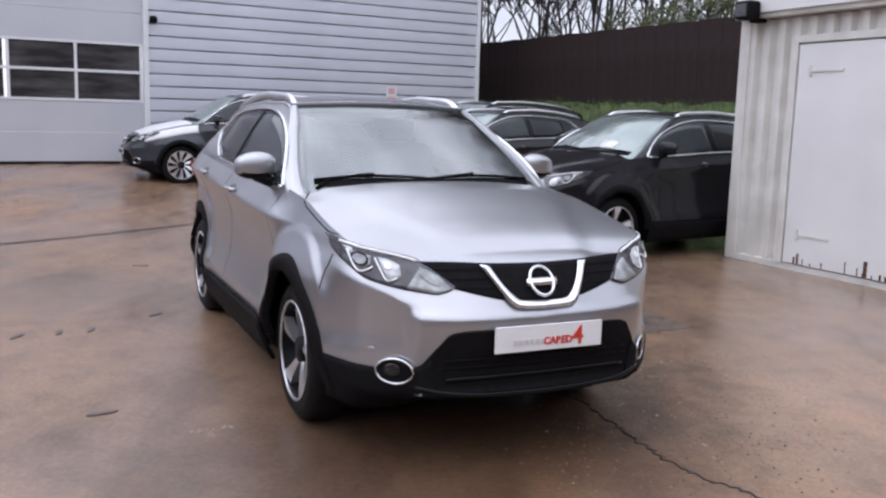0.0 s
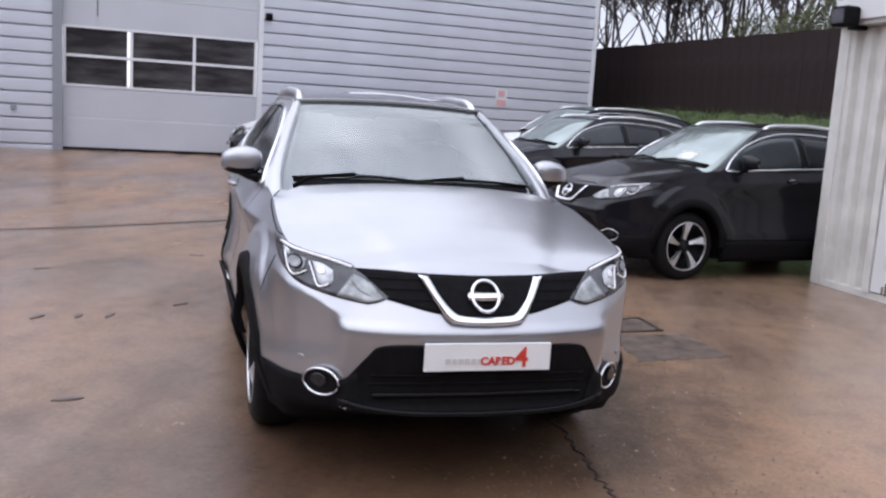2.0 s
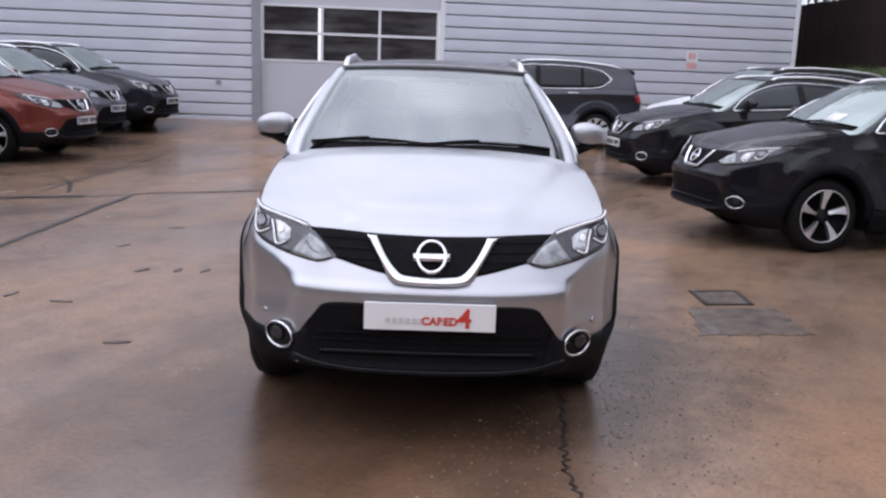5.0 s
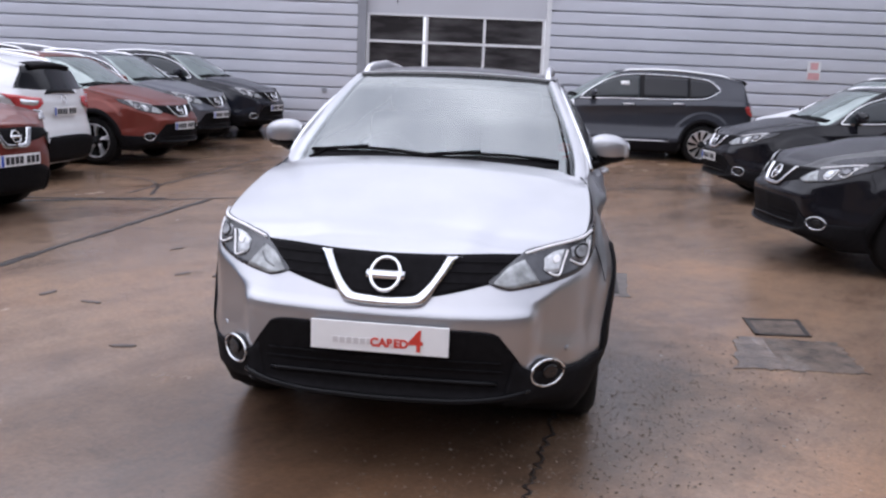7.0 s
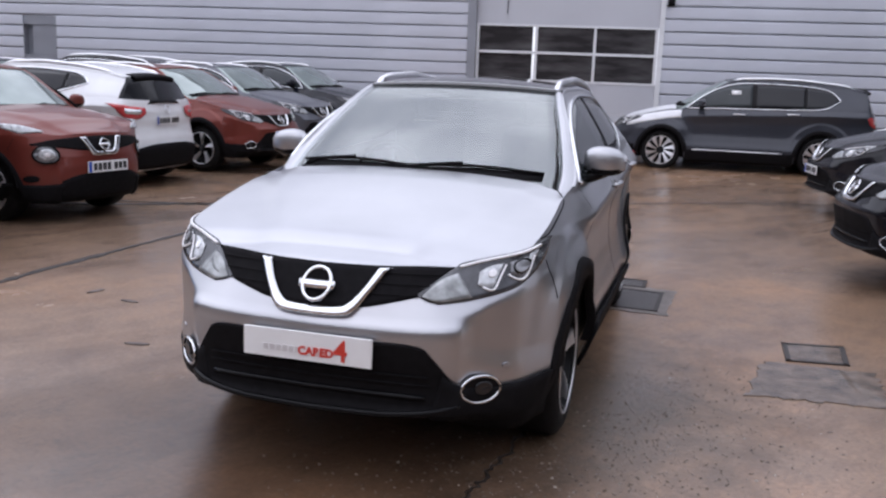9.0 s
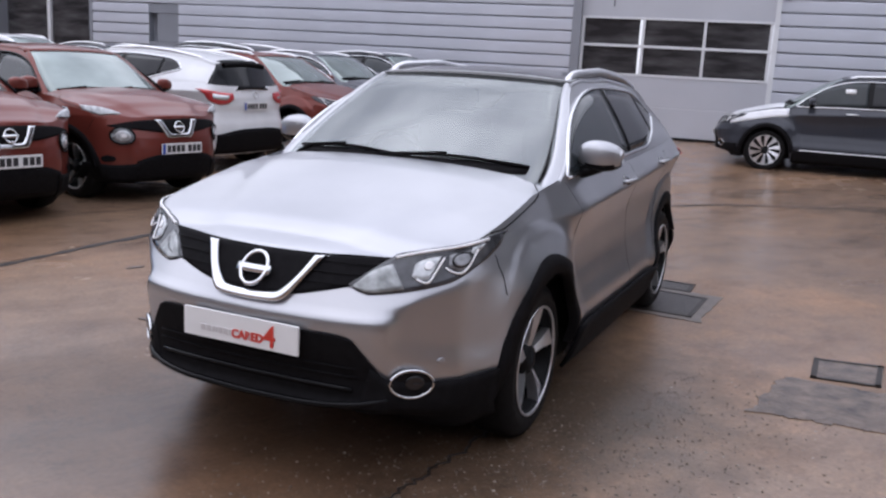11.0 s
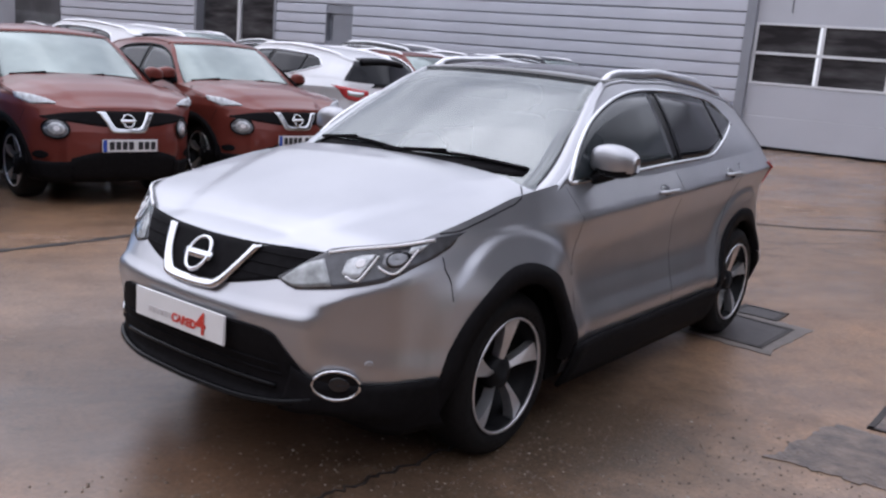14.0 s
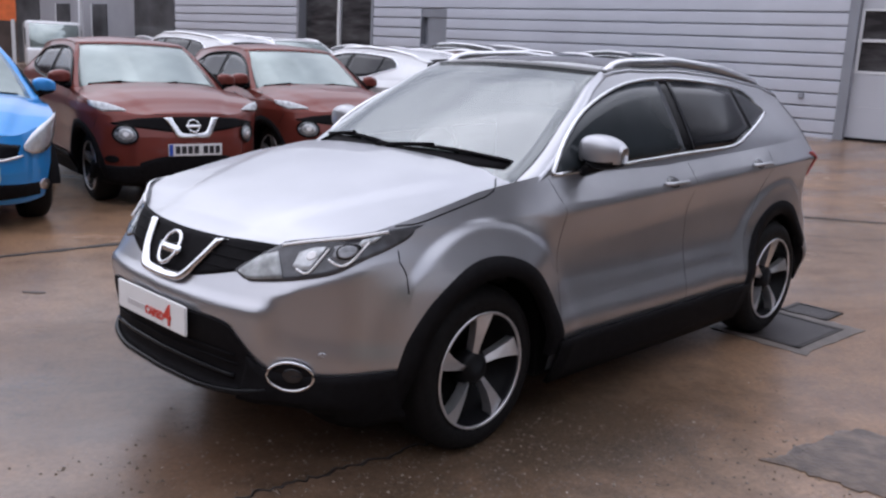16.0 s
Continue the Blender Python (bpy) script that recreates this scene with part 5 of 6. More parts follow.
cover([(0.83, 7.27), (1.11, 7.48), (1.27, 7.13), (1.0, 6.94)], "sunken iron drain cover with a dark rim", PATCH)
tagged(slab("tarmac_patch", [(0.90, 6.80), (1.44, 7.10), (1.72, 6.56), (1.12, 6.15)], PATCH, None, "", -0.01, 0.0045, 0.02, 22), "rough dark tarmac patch in the concrete", "patch", kind="structure")
cover([(-0.98, 8.02), (-0.72, 8.14), (-0.60, 7.92), (-0.86, 7.79)], "small iron drain cover beside a wheel")
tagged(slab("concrete_surround", [(-0.92, 7.80), (-0.36, 8.02), (-0.02, 7.28), (-0.58, 7.02)], RIM, None, "", -0.01, 0.004, 0.016, 12), "pale concrete surround of an access cover", "surround", kind="structure")
cover([(-0.80, 7.70), (-0.40, 7.86), (-0.14, 7.33), (-0.54, 7.14)], "wet iron access cover in a pale surround")

# grit and fallen leaves
rng = random.Random(5)
verts, faces = [], []
for k in range(5200):
    if k % 4:
        x, y = rng.gauss(0.95, 0.38), rng.gauss(4.7, 0.95)
    else:
        x, y = rng.gauss(1.15, 0.5), rng.gauss(5.4, 0.9)
    r = 0.0018 + 0.0075 * rng.random() ** 3
    b0, h = len(verts), rng.uniform(0.4, 0.9)
    for i in range(5):
        a = 2 * math.pi * i / 5 + rng.uniform(-0.4, 0.4)
        q = r * rng.uniform(0.7, 1.2)
        verts.append((x + q * math.cos(a), y + q * math.sin(a), 0.0004))
    verts.append((x + rng.uniform(-0.3, 0.3) * r, y + rng.uniform(-0.3, 0.3) * r, r * h))
    faces += [(b0 + i, b0 + (i + 1) % 5, b0 + 5) for i in range(5)]
tagged(put("grit", mesh_from("grit", verts, faces, STONE, False)), "pale grit scattered on the wet concrete", "grit", kind="stuff")
for x, y in ((-1.95, 3.05), (-2.6, 4.6), (-3.0, 4.55), (-2.2, 6.3), (-0.9, 2.6), (-3.6, 6.1), (0.2, 2.2), (-3.84, 6.98), (-2.83, 5.53), (-2.62, 5.68), (-2.45, 5.78), (-1.67, 4.17), (-3.08, 8.25)):
    a = rng.uniform(0, 6)
    ring = [(x + 0.075 * math.cos(t) * math.cos(a) - 0.022 * math.sin(t) * math.sin(a), y + 0.075 * math.cos(t) * math.sin(a) + 0.022 * math.sin(t) * math.cos(a)) for t in np.linspace(0, 2 * math.pi, 9)[:-1]]
    tagged(slab("fallen_leaf", ring, BARK, None, "", 0.0, 0.006, n=1), "dark wet leaf lying on the concrete", "leaf", "fallen leaves")

# ---------------------------------------------------------------- workshop
PITCH, TOP = 0.2545, 6.6


def course_mesh(length):
    """One cladding course: a flat face with a rolled recess below it."""
    prof = [(-0.03, 0.0), (-0.03, 0.028), (-0.004, 0.04), (0.0, 0.052), (0.002, 0.15), (0.0, PITCH - 0.012), (-0.006, PITCH), (-0.03, PITCH)]
    verts = [(x, y, z) for x in (0, length) for y, z in prof]
    k = len(prof)
    faces = [(i, i + 1, i + 1 + k, i + k) for i in range(k - 1)] + [(k - 1, 0, k, 2 * k - 1)]
    faces += [tuple(range(k))[::-1], tuple(k + i for i in range(k))]
    return mesh_from("panel", verts, faces, CLAD, False)


def clad_wall(name, a0, a1, z0, label, openings=()):
    """A wall in courses between a0 and a1 along the workshop's front."""
    bm = bmesh.new()
    cuts = sorted({a0, a1, *[v for o in openings for v in o[:2]]})
    for s0, s1 in zip(cuts, cuts[1:]):
        hole = [o for o in openings if o[0] <= s0 and o[1] >= s1]
        spans = [(z0, TOP)] if not hole else [(z0, hole[0][2]), (hole[0][3], TOP)]
        for q0, q1 in spans:
            if q1 - q0 > 0.01:
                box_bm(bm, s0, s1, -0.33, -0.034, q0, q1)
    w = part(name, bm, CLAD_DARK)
    w.matrix_basis = WALL_M
    tagged(w, label, "wall", kind="structure")
    for s0, s1 in zip(cuts, cuts[1:]):
        hole = [o for o in openings if o[0] <= s0 and o[1] >= s1]
        me = course_mesh(s1 - s0)
        z = 0.10 if z0 < 0.1 else z0
        while z + PITCH <= TOP:
            if not hole or z + PITCH <= hole[0][2] + 0.06 or z >= hole[0][3] - 0.03:
                p = put("panel", me, w)
                p.matrix_basis = Matrix.Translation((s0, 0, z))
            z += PITCH
    return w


clad_wall("wall_right", 3.78, 11.72, 0.0, "grey metal wall with horizontal ribbed cladding")
clad_wall("wall_left", -16.0, -0.30, 0.0, "grey metal wall with horizontal ribbed cladding", [(-15.8, -12.77, 0.0, 4.0), (-11.0, -10.12, 1.74, 2.44)])
clad_wall("wall_far", -24.3, -16.0, 0.0, "grey metal wall with horizontal ribbed cladding")
clad_wall("wall_over_door", -0.30, 3.78, 4.3, "grey metal cladding above the roller door")


def wall_box(name, a0, a1, o0, o1, z0, z1, mat, parent=None, label="", bevel=0.0, kind="", category=""):
    ob = box(name, a0, a1, o0, o1, z0, z1, mat, parent, label, bevel)
    if parent is None:
        ob.matrix_basis = WALL_M
        tagged(ob, label, category, kind=kind)
    return ob


wall_box("wall_return", 11.42, 11.72, -14.0, -0.33, 0, TOP, CLAD, label="grey metal side wall of the workshop", kind="structure", category="wall")
wall_box("trim", 11.70, 11.80, -0.16, 0.02, 0, TOP, FRAME, label="white corner trim of the workshop", kind="structure", category="trim")
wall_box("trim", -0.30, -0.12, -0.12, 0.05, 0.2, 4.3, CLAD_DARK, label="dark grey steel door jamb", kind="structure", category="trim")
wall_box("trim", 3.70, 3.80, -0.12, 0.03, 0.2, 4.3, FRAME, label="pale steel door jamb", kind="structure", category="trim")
wall_box("roof_deck", -24.3, 11.8, -14, 0.1, TOP, TOP + 0.3, CLAD_DARK, label="grey metal roof of the workshop", kind="structure", category="roof")

door = tagged(new("door_1"), "pale grey sectional door with two rows of windows", "door", kind="structure")
door.matrix_basis = WALL_M
for z0, z1 in ((0.345, 0.93), (0.935, 1.555), (2.745, 3.35), (3.355, 3.95), (3.955, 4.4)):
    wall_box("door_panel", -0.12, 3.72, -0.16, -0.10, z0, z1, DOOR, door, "plain pale grey door panel", 0.004)
for z0, z1 in ((1.555, 1.60), (2.135, 2.19), (2.70, 2.745)):
    wall_box("door_rail", -0.12, 3.72, -0.16, -0.085, z0, z1, FRAME, door, "white rail", 0.004)
for z0, z1 in ((1.60, 2.135), (2.19, 2.70)):
    for a in (-0.085, 1.17, 2.40, 3.66):
        wall_box("mullion", a - 0.028, a + 0.028, -0.16, -0.087, z0, z1, FRAME, door, "white mullion", 0.003)
    for a in (-0.057, 1.198, 2.428):
        wall_box("pane", a, a + (1.144 if a < 0 else 1.174 if a < 2 else 1.204), -0.135, -0.125, z0, z1, PANE, door, "dark window pane")
wall_box("door_seal", -0.12, 3.72, -0.15, -0.095, 0.2, 0.345, PLASTIC, door, "dark rubber door seal")
wall_box("door_chain", 0.52, 0.535, -0.10, -0.085, 2.95, 4.3, PLASTIC, door, "dark pull cord")

# dark glazed entrance and small vent further along
ent = tagged(new("window_1"), "tall dark glazed workshop opening", "window", kind="structure")
ent.matrix_basis = WALL_M
wall_box("pane", -15.8, -14.35, -0.3, -0.28, 0.0, 4.0, PANE, ent, "dark glass")
wall_box("pane", -14.25, -12.77, -0.3, -0.28, 0.0, 4.0, PANE, ent, "dark glass")
wall_box("window_frame", -14.35, -14.25, -0.3, -0.2, 0.0, 4.0, FRAME, ent, "white post")
wall_box("window_frame", -15.85, -15.75, -0.3, 0.02, 0.0, 4.0, CLAD_DARK, ent)
wall_box("window_frame", -12.80, -12.72, -0.3, 0.02, 0.0, 4.0, CLAD_DARK, ent)
vent = tagged(new("window_2"), "small grey hatch with a dark reveal", "window", kind="structure")
vent.matrix_basis = WALL_M
wall_box("window_frame", -11.02, -10.78, -0.25, -0.20, 1.74, 2.44, CLAD_DARK, vent, "dark reveal")
wall_box("hatch", -10.78, -10.12, -0.12, -0.06, 1.74, 2.44, CLAD_DARK, vent, "grey hatch", 0.01)

lamp = tagged(new("wall_lamp"), "small dark round lamp on the cladding", "lamp")
lamp.matrix_basis = WALL_M
bm = bmesh.new()
bmesh.ops.create_uvsphere(bm, u_segments=16, v_segments=10, radius=0.075)
bmesh.ops.translate(bm, verts=bm.verts, vec=(3.9, 0.07, 3.25))
part("dome", bm, PLASTIC, lamp, "", True)
wall_box("back_plate", 3.83, 3.97, 0.003, 0.025, 3.18, 3.32, PLASTIC, lamp)
sign = tagged(new("wall_sign"), "small red and white notice on the cladding", "sign")
sign.matrix_basis = WALL_M
wall_box("board", 9.24, 9.52, 0.003, 0.012, 1.70, 2.10, FRAME, sign, "white board")
wall_box("red_band", 9.26, 9.50, 0.012, 0.016, 1.72, 1.86, SIGN_RED, sign, "red band")
wall_box("red_band", 9.30, 9.46, 0.012, 0.016, 1.93, 2.07, SIGN_RED, sign, "red symbol")
tap = wall_box("wall_box", -1.05, -0.95, 0.003, 0.05, 1.03, 1.13, CLAD_DARK, None, "small grey box on the cladding", 0.008, category="box")

# walls added round the yard so that the cars' sides reflect something dark
ADDED_WALL = material("added_wall_brown", (0.085, 0.062, 0.054), 0.8, 0, 0, 0.25, 1.5, 0.2, 12)
for name, x0, x1, y0, y1 in (("wall_south", -44, 13, -13.3, -13), ("wall_east", 13, 13.3, -13, 12), ("wall_west", -44.3, -44, -13.3, 0.5)):
    tagged(box(name, x0, x1, y0, y1, 0, 6.4, ADDED_WALL), "plain brown wall added to close the yard and darken reflections", "wall", kind="structure")

# ---------------------------------------------------------------- far end of the workshop and street side
# far glass, a lighter grey than the workshop panes
FAR_PANE = material("grey_far_glass", (0.085, 0.085, 0.09), 0.15, 0, 0, 0.5, 0.8, spec=0.4)
OFFICE = material("grey_render", (0.31, 0.31, 0.335), 0.7, 0, 0, 0.1, 0.8, 0.1, 12)
far = tagged(new("office_building"), "grey office block with dark windows beyond the yard", "building", kind="structure")
far.matrix_basis = WALL_M
wall_box("wall", -34.0, -24.5, -6.0, -0.4, 0, 6.0, OFFICE, far, "grey rendered wall")
wall_box("window", -24.4, -22.0, -0.06, 0.03, 0.4, 3.4, FAR_PANE, far, "dark wide window")
for a in (-30.6, -27.9):
    w = wall_box("window", a, a + 1.0, -0.42, -0.36, 1.0, 2.7, FAR_PANE, far, "dark tall window")
    wall_box("window_frame", a - 0.06, a, -0.42, -0.34, 1.0, 2.7, FRAME, w)
wall_box("doorway", -34.0, -32.0, -0.45, -0.38, 0, 3.0, FAR_PANE, far, "dark doorway")
post = tagged(new("lamp_post"), "slim pale grey post by the office", "post")
post.matrix_basis = WALL_M
wall_box("pole", -26.6, -26.48, 0.8, 0.92, 0, 5, FRAME, post)
wall_box("base_plate", -26.7, -26.38, 0.7, 1.02, 0.0, 0.03, CLAD_DARK, post)

board = tagged(new("street_sign"), "orange sign on two pale posts", "sign")
board.matrix_basis = pose(-25.6, -0.45, 0, 0, 0, 100)
for y in (-0.45, 0.45):
    box("post", y - 0.05, y + 0.05, -0.05, 0.05, 0, 1.9, FRAME, board)
box("board", -0.55, 0.55, -0.04, 0.04, 1.85, 2.65, ORANGE, board, "orange board", 0.01)
box("panel", -0.5, 0.05, -0.055, -0.035, 1.9, 2.6, PLASTIC, board, "dark green panel", 0.004)

# ---------------------------------------------------------------- fence, bank, hedge, trees
FD = Vector((0.63, -0.777, 0)).normalized()
FN = Vector((-0.777, -0.63, 0)).normalized()
F0 = Vector((-2.4, 28.7, 0))
FENCE_M = Matrix(((FD.x, FN.x, 0, F0.x), (FD.y, FN.y, 0, F0.y), (0, 0, 1, 0), (0, 0, 0, 1)))
fence = tagged(new("fence"), "tall dark brown boarded fence above a grass bank", "fence", kind="structure")
fence.matrix_basis = FENCE_M
fb = box("board", 0, 0.298, -0.03, 0.0, 1.2, 3.37, FENCE, fence, "", 0.004)
for k in range(1, 84):
    o = put("board", fb.data, fence)
    o.matrix_basis = Matrix.Translation((0.3 * k, -0.006 * (k % 2), 0.05 + 0.006 * k + 0.012 * math.sin(k * 1.7)))
for k in range(0, 11):
    box("post", 2.4 * k - 0.05, 2.4 * k + 0.05, -0.14, -0.032, 0.8, 3.34, FENCE, fence)
rows = []
rng = random.Random(3)
for a in np.linspace(-1, 26, 80):
    row = []
    for o, z in ((-12, 2.0), (-4, 1.95), (0.05, 1.86), (0.5, 1.75), (1.1, 1.25), (1.8, 0.5), (2.5, -0.05)):
        p = FENCE_M @ Vector((a, o, z + (rng.uniform(-0.06, 0.06) if o > 0 else 0)))
        row.append(tuple(p))
    rows.append(row)
bank = sheet("grass_bank", rows, GRASS, None)
tagged(bank, "rough green grass bank below the fence", "bank", kind="structure")
verts, faces = [], []
for k in range(6000):
    a, o = rng.uniform(0, 25), rng.uniform(0.05, 2.2)
    z = np.interp(o, [0.05, 0.5, 1.1, 1.8, 2.5], [1.86, 1.75, 1.25, 0.5, -0.05])
    p = FENCE_M @ Vector((a, o, z))
    h, w, t = rng.uniform(0.08, 0.22), 0.012, rng.uniform(0, 6.28)
    b0 = len(verts)
    verts += [(p.x - w * math.cos(t), p.y - w * math.sin(t), p.z - 0.03), (p.x + w * math.cos(t), p.y + w * math.sin(t), p.z - 0.03), (p.x + rng.uniform(-0.06, 0.06), p.y + rng.uniform(-0.06, 0.06), p.z + h)]
    faces.append((b0, b0 + 1, b0 + 2))
tagged(put("grass", mesh_from("grass", verts, faces, GRASS, False)), "tufts of rough grass on the bank", "grass", kind="stuff")


def leaf_cloud(name, count, spots, mat, size, rng):
    """Many small two-sided leaves round the given centres (x, y, z, radius)."""
    verts, faces = [], []
    for k in range(count):
        cx, cy, cz, r = spots[k % len(spots)]
        d = Vector((rng.gauss(0, 1), rng.gauss(0, 1), rng.gauss(0, 1))).normalized() * (r * rng.uniform(0.45, 1.05))
        p = Vector((cx, cy, cz)) + d
        u = Vector((rng.uniform(-1, 1), rng.uniform(-1, 1), rng.uniform(-1, 1))).normalized()
        v = u.orthogonal().normalized()
        s = size * rng.uniform(0.6, 1.4)
        b0 = len(verts)
        verts += [p - u * s, p + v * s * 0.45, p + u * s, p - v * s * 0.45]
        faces.append((b0, b0 + 1, b0 + 2, b0 + 3))
    return put(name, mesh_from(name, verts, faces, mat, False))


spots = []
for k in range(90):
    a = 7.5 + 17 * k / 90 + rng.uniform(-0.2, 0.2)
    top = 3.92 + 0.85 * smooth(7.0, 13.0, a) + rng.uniform(-0.15, 0.25)
    for z in (top - 0.9, top - 0.35):
        p = FENCE_M @ Vector((a, -1.3 + rng.uniform(-0.4, 0.4), z))
        spots.append((p.x, p.y, p.z, rng.uniform(0.35, 0.6)))
tagged(leaf_cloud("hedge", 36000, spots, LEAF, 0.042, rng), "evergreen hedge growing above the fence", "hedge", kind="stuff")


def bare_tree(x, y, z0, height, seed, stems=3):
    """A leafless tree: tapered stems and several orders of branches."""
    r = random.Random(seed)
    tree = tagged(new("tree"), "bare winter tree behind the fence", "tree", "bare trees")
    tree.matrix_basis = pose(x, y, z0)
    segs = []

    def grow(p, d, length, rad, order, store):
        pts, q = [p.copy()], p.copy()
        n = 5
        for i in range(n):
            d = (d + Vector((r.gauss(0, 0.10), r.gauss(0, 0.10), 0.05))).normalized()
            q = q + d * (length / n)
            pts.append(q.copy())
            if order < 3 and (i > 0 or order == 0):
                for _ in range(2 if order > 1 else 3):
                    side = Vector((r.gauss(0, 1), r.gauss(0, 1), r.uniform(0.2, 1.0))).normalized()
                    grow(q, (d * 0.6 + side * 0.75).normalized(), length * r.uniform(0.32, 0.5), min(0.028, rad * (1 - i / n) * 0.5 + 0.009), order + 1, store)
        store.append((pts, rad))

    for s in range(stems):
        grow(Vector((r.uniform(-0.4, 0.4), r.uniform(-0.4, 0.4), 0)), Vector((r.uniform(-0.15, 0.15), r.uniform(-0.15, 0.15), 1)), height, r.uniform(0.03, 0.06), 0, segs)
    for name, test in (("trunk", lambda rad: rad > 0.0299), ("crown", lambda rad: rad <= 0.0299)):
        verts, faces = [], []
        for pts, rad in segs:
            if not test(rad):
                continue
            k = 6 if rad > 0.03 else 3
            n = len(pts)
            b0 = len(verts)
            for i, p in enumerate(pts):
                t = (pts[min(i + 1, n - 1)] - pts[max(i - 1, 0)]).normalized()
                u = t.orthogonal().normalized()
                v = t.cross(u)
                rr = max(0.009, rad * (1 - 0.85 * i / (n - 1)))
                for j in range(k):
                    a = 2 * math.pi * j / k
                    verts.append(p + u * rr * math.cos(a) + v * rr * math.sin(a))
            for i in range(n - 1):
                for j in range(k):
                    faces.append((b0 + i * k + j, b0 + i * k + (j + 1) % k, b0 + (i + 1) * k + (j + 1) % k, b0 + (i + 1) * k + j))
        put(name, mesh_from(name, verts, faces, BARK), tree)
    return tree


for k, (a, o, h) in enumerate(((0.2, -3.0, 9), (1.6, -4.2, 10), (2.6, -2.6, 8), (3.6, -4.6, 11), (4.6, -3.0, 9), (5.9, -4.0, 10), (7.4, -3.2, 8), (9.2, -5.0, 10), (-1.2, -3.6, 10), (12.5, -5.5, 9), (0.9, -6.0, 10), (2.1, -7.0, 11), (5.2, -6.6, 10), (6.6, -6.0, 10), (8.3, -6.8, 9))):
    p = FENCE_M @ Vector((a, o, 1.95))
    bare_tree(p.x, p.y, 1.95, h, 20 + k)

# ---------------------------------------------------------------- painted steel store
SHED_M = Matrix(((0.488, 0.873, 0, 2.87), (-0.873, 0.488, 0, 10.2), (0, 0, 1.05, 0), (0, 0, 0, 1)))
shed = tagged(new("storage_container"), "cream painted corrugated steel store with a white door", "container")
shed.matrix_basis = SHED_M


def corrugated(name, a0, a1, z0, z1, depth=0.075, pitch=0.2, outer=0.0):
    prof, a = [], a0
    while a < a1 - 1e-6:
        for t, d in ((0.0, 0.0), (0.34, 0.0), (0.5, 1.0), (0.84, 1.0)):
            if a + t * pitch < a1:
                prof.append((a + t * pitch, outer + depth * d))
        a += pitch
    prof.append((a1, outer))
    rows = [[(x, y, z) for z in (z0, z1)] for x, y in prof]
    ob = sheet(name, rows, CREAM, shed, "ribbed cream steel panel", thick=0.0)
    ob.data.polygons.foreach_set("use_smooth", [False] * len(ob.data.polygons))
    return ob


corrugated("side_panel", 0.14, 0.74, 0.06, 2.45, outer=0.02)
corrugated("side_panel", 0.74, 4.0, 2.27, 2.45, outer=0.02)
box("corner_post", 0.0, 0.14, 0.0, 0.14, 0.0, 2.5, CREAM, shed, "cream corner post", 0.006)
box("corner_post", 4.0, 4.14, 0.0, 0.14, 0.0, 2.5, CREAM, shed, "cream corner post", 0.006)
box("base_rail", 0.14, 4.0, 0.01, 0.12, 0.0, 0.06, CREAM, shed)
box("inner_box", 0.02, 4.12, 0.08, 2.4, 0.02, 2.46, CREAM, shed)
box("roof", 0.0, 4.25, -0.10, 2.5, 2.465, 2.56, CREAM, shed, "", 0.01)
box("fascia", 0.06, 4.25, -0.14, -0.10, 2.51, 2.70, CREAM_DOOR, shed, "white roof fascia", 0.006)
sd = box("door", 0.838, 2.94, -0.005, 0.045, 0.07, 2.183, CREAM_DOOR, shed, "white painted door", 0.006)
for a0, a1, z0, z1 in ((0.74, 0.82, 0.05, 2.27), (2.95, 3.03, 0.05, 2.27), (0.82, 2.95, 2.2, 2.27)):
    box("door_frame", a0, a1, -0.012, 0.05, z0, z1, CREAM, shed, "cream door frame", 0.006)
for z in (1.93, 0.36):
    h = box("hinge", 0.98, 1.4, -0.016, -0.006, z - 0.012, z + 0.012, CREAM, shed, "grey strap hinge", 0.002)
    box("hinge_knuckle", 0.98, 1.02, -0.022, -0.006, z - 0.05, z + 0.05, CREAM, h)
rng = random.Random(9)
for k in range(26):
    a = rng.uniform(0.76, 2.9)
    h = rng.uniform(0.03, 0.16)
    box("rust_streak", a, a + rng.uniform(0.008, 0.03), -0.0085, -0.004, 0.072, 0.072 + h, RUST, shed)
fl = tagged(new("flood_lamp"), "black floodlight under the roof corner of the store", "lamp")
fl.matrix_basis = SHED_M
bm = bmesh.new()
vs = box_bm(bm, 0.20, 0.42, -0.32, -0.145, 2.44, 2.62, 0.03)
part("lamp_body", bm, PLASTIC, fl, "black lamp housing")
box("lamp_face", 0.23, 0.39, -0.33, -0.315, 2.465, 2.59, DARK_LENS, fl, "dark lamp glass")
box("bracket", 0.26, 0.36, -0.15, 0.0, 2.42, 2.46, PLASTIC, fl, "black bracket")

# ---------------------------------------------------------------- cars
main_car, S = build_car("crossover", CROSSOVER, SILVER, "silver crossover with black roof, wet, on the yard", (-0.569, 5.7425), -62.5, "cars in the yard", clear=True, roof_paint=ROOF_GLASS)
side_details(main_car, S)
crossover_front(main_car, S, True)
crossover_rear(main_car, S)
cabin_inside(main_car, S)

black, S = build_car("crossover", CROSSOVER, BLACK_PAINT, "glossy black crossover parked beside the steel store", at_axle(1.04, 10.17, 217, 1.265), 217, "cars in the yard")
side_details(black, S)
crossover_front(black, S)
crossover_rear(black, S)


def another(x, y, phi, z, fresh, label):
    p = at_axle(x, y, phi, 1.265)
    c = copy_thing(black, pose(p[0], p[1], z, 0, 0, phi - 90))
    tagged(c, label)
    if fresh:
        repaint(c, BLACK_PAINT, fresh)
    return c


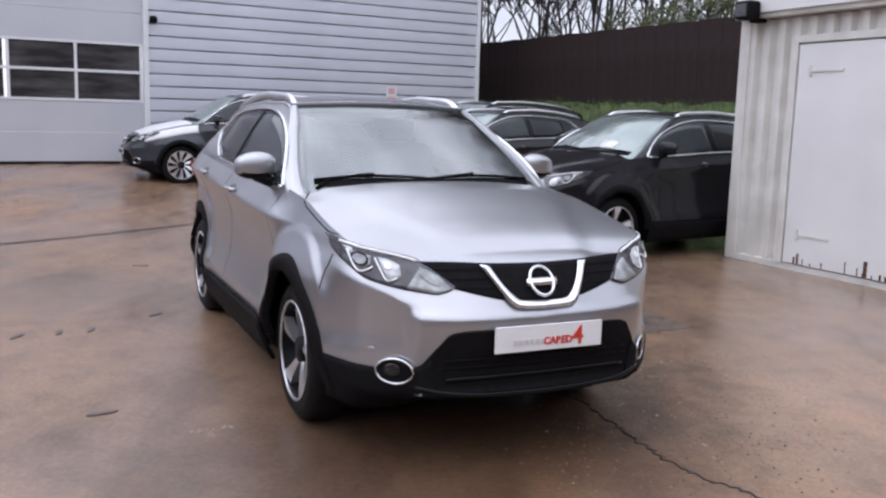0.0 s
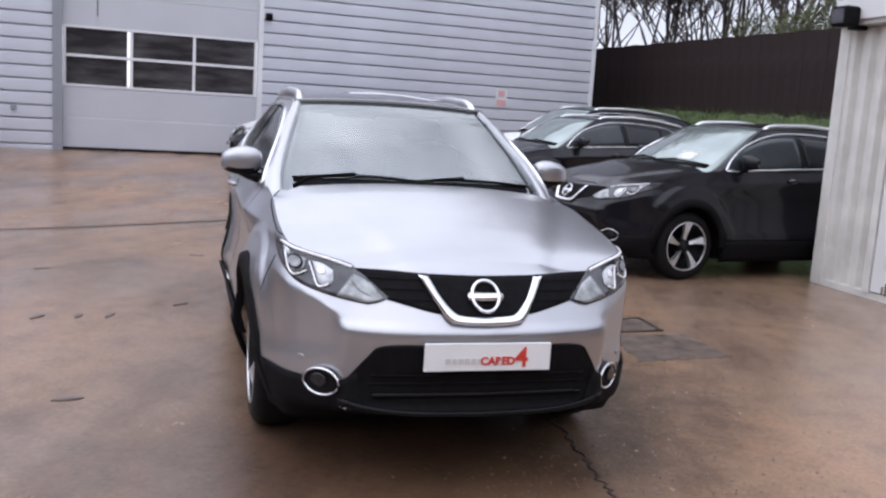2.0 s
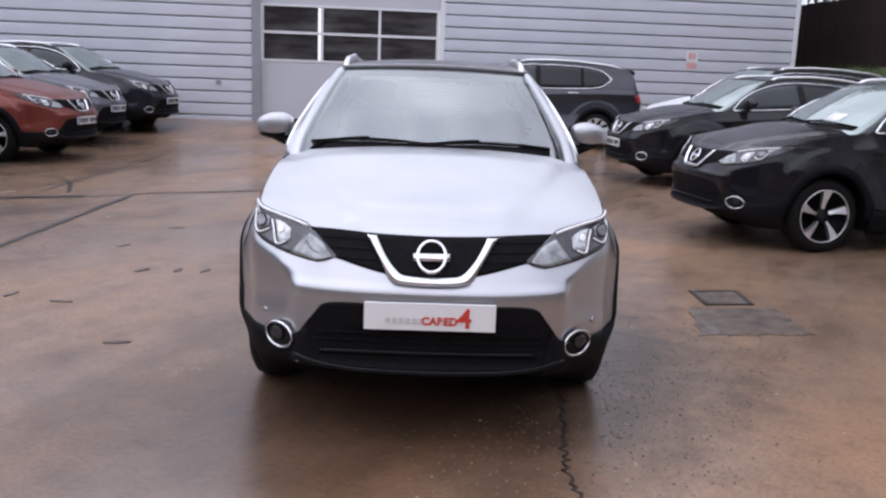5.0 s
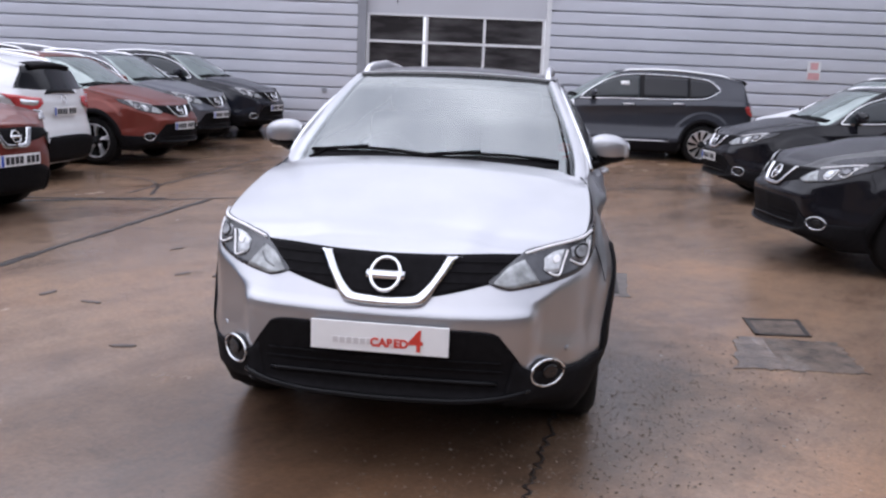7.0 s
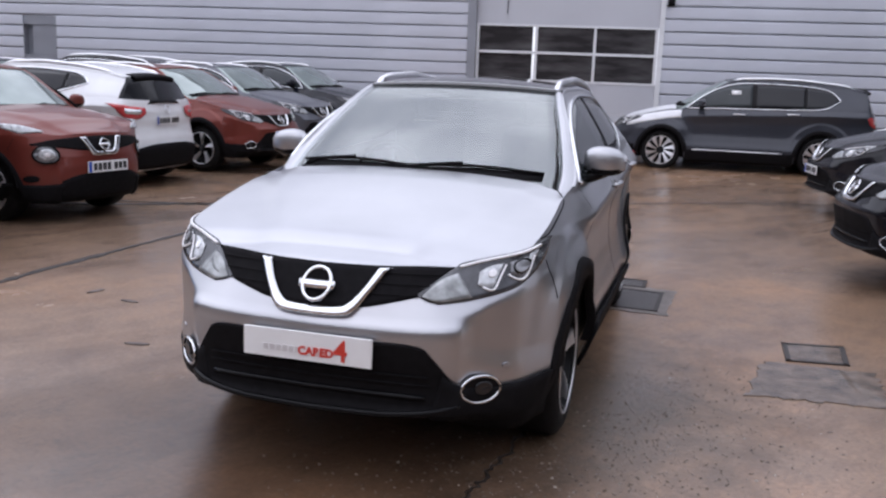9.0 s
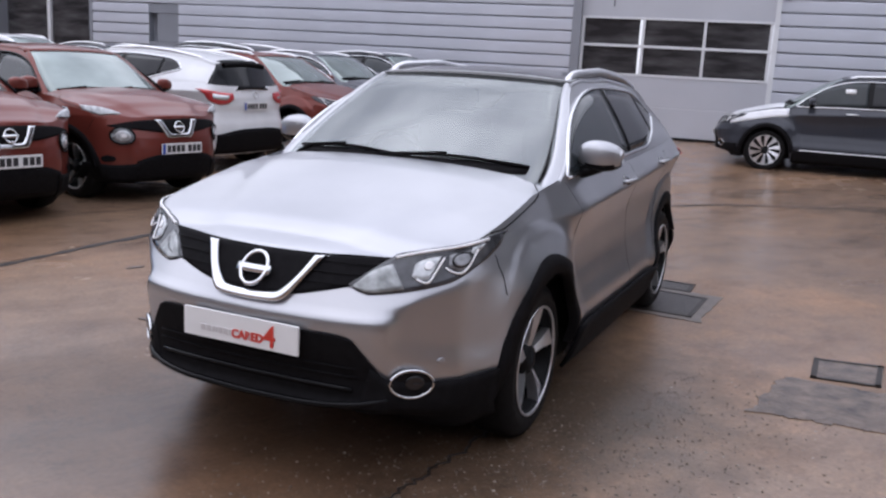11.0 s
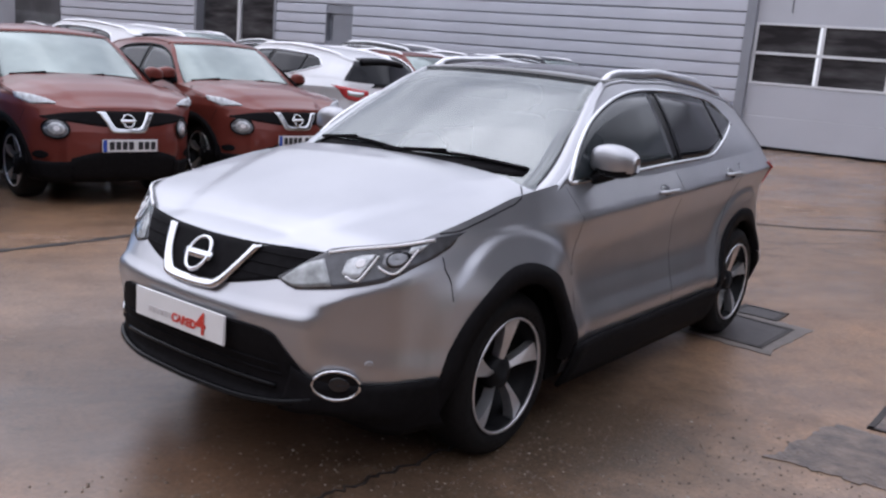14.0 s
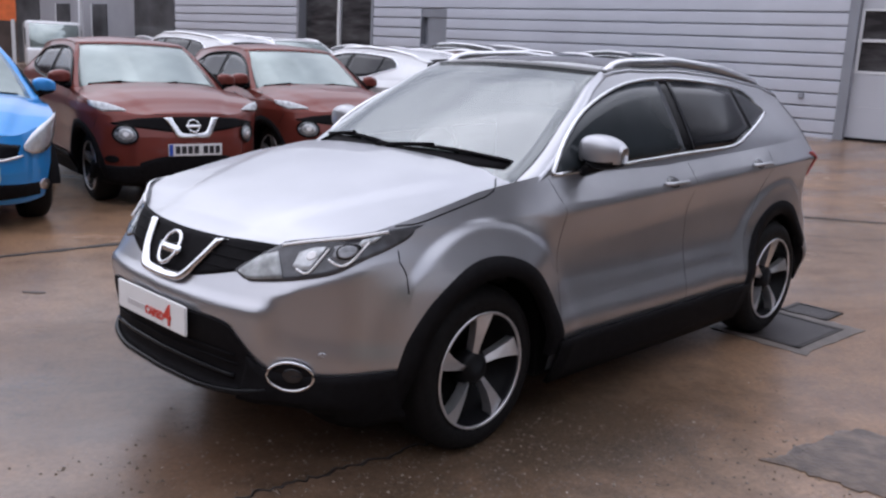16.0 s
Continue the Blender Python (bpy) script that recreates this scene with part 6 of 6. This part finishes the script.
another(-0.85, 14.2, 217, 0.0, None, "black crossover parked in a row")
another(-9.55, 9.98, 20, 0.02, RED_PAINT, "burnt red crossover parked in a row")
another(-10.85, 11.85, 20, 0.08, LIGHT_GREY_PAINT, "mid grey crossover parked in a row")
another(-11.44, 13.8, 20, 0.15, NAVY_PAINT, "blue-black crossover parked near the workshop wall")
c = copy_thing(black, pose(-9.96, 7.1, 0.0, 0, 0, 207 - 90))
tagged(c, "white crossover parked with its rear outwards")
repaint(c, BLACK_PAINT, WHITE_PAINT)
c = copy_thing(black, pose(-16.0, 8.8, 0.03, 0, 0, 20 - 90))
tagged(c, "dark grey crossover with silver roof rails, second row")
repaint(c, BLACK_PAINT, GREY_PAINT)
c = copy_thing(black, pose(-20.6, 4.0, 0.0, 0, 0, 198 - 90))
tagged(c, "mid grey crossover in the third row of cars")
repaint(c, BLACK_PAINT, LIGHT_GREY_PAINT)

slip = [[S.roofline(p, x) + np.array([0, 0, 0.008]) for x in (-0.16, -0.36)] for p in (0.96, 0.90, 0.84)]
sheet("paper_slip", slip, PLATE_WHITE, black, "white paper slip in the windscreen", thick=0.002)
for o in [o for o in black.children if o.name.startswith("number_plate")]:
    for q in (*o.children, o):
        bpy.data.objects.remove(q)

suv, S = build_car("suv", TALL_SUV, GREY_PAINT, "dark grey suv with white film on bonnet and roof", (-4.75, 17.72), 210, "cars in the yard", spokes=10, film=True, z=0.07)
side_details(suv, S)
crossover_front(suv, S)
crossover_rear(suv, S)
for sx in (1, -1):
    note = [[(sx * S.wall(y, z, 0.016), y, z) for z in (1.47, 1.40)] for y in (0.16, 0.0)]
    sheet("window_sticker", note, PLATE_WHITE, suv, "pale paper sticker on the glass", thick=0.002)
c = copy_thing(suv, pose(-0.05, 17.5, 0.06, 0, 0, 217 - 90))
tagged(c, "black suv with white protective film on its bonnet")
repaint(c, GREY_PAINT, BLACK_PAINT)

c = copy_thing(suv, pose(-14.6, 10.1, 0.06, 0, 0, 198 - 90))
tagged(c, "black suv with silver roof rails, second row")
repaint(c, GREY_PAINT, BLACK_PAINT)
for o in [o for o in c.children if "film" in o.name]:
    bpy.data.objects.remove(o)
for x, y, phi, text in ((-13.9, 4.55, 207, "white suv parked with its rear outwards, second row"), (-16.3, 6.8, 20, "white suv facing the yard, second row")):
    c = copy_thing(suv, pose(x, y, 0, 0, 0, phi - 90))
    tagged(c, text)
    repaint(c, GREY_PAINT, WHITE_PAINT)
    for o in [o for o in c.children if "film" in o.name]:
        bpy.data.objects.remove(o)

small, S = build_car("small_crossover", SMALL_CROSSOVER, RED_PAINT, "burnt red small crossover with round headlights", (-6.85, 3.53), 18, "cars in the yard", rails=False, chrome=False)
side_details(small, S)
small_front(small, S)
copy_thing(small, pose(-7.75, 5.38, 0, 0, 0, 18 - 90))

hatch, S = build_car("hatchback", HATCHBACK, BLUE_PAINT, "bright blue hatchback parked beside a red car", at_axle(-4.35, 2.16, 18, 1.3), 18, "cars in the yard", rails=False, chrome=False)
side_details(hatch, S)
hatch_front(hatch, S)

# white van far off by the street
van = tagged(new("van"), "small white van parked by the office", "van", "cars in the yard")
van.matrix_basis = pose(-31.6, 0.5, 0, 0, 0, -82)
bm = bmesh.new()
vs = box_bm(bm, -0.9, 0.9, -2.2, 1.1, 0.35, 1.95, 0.12)
part("body", bm, WHITE_PAINT, van, "", True)
bm = bmesh.new()
vs = box_bm(bm, -0.88, 0.88, 1.0, 2.2, 0.35, 1.05, 0.12)
part("bonnet", bm, WHITE_PAINT, van, "", True)
sheet("windscreen", [[(x, 1.12 + 0.55 * t, 1.85 - 0.8 * t) for t in (0, 0.5, 1)] for x in (-0.78, 0, 0.78)], SCREEN_GLASS, van, "dark sloping windscreen", thick=0.01)
for s in (1, -1):
    box("side_window", s * 0.9 - 0.006, s * 0.9 + 0.006, 0.3, 1.05, 1.15, 1.7, DARK_GLASS, van)
    for y in (1.35, -1.35):
        wheel_parts(van, y, s, 0.33, 5, 0.86)
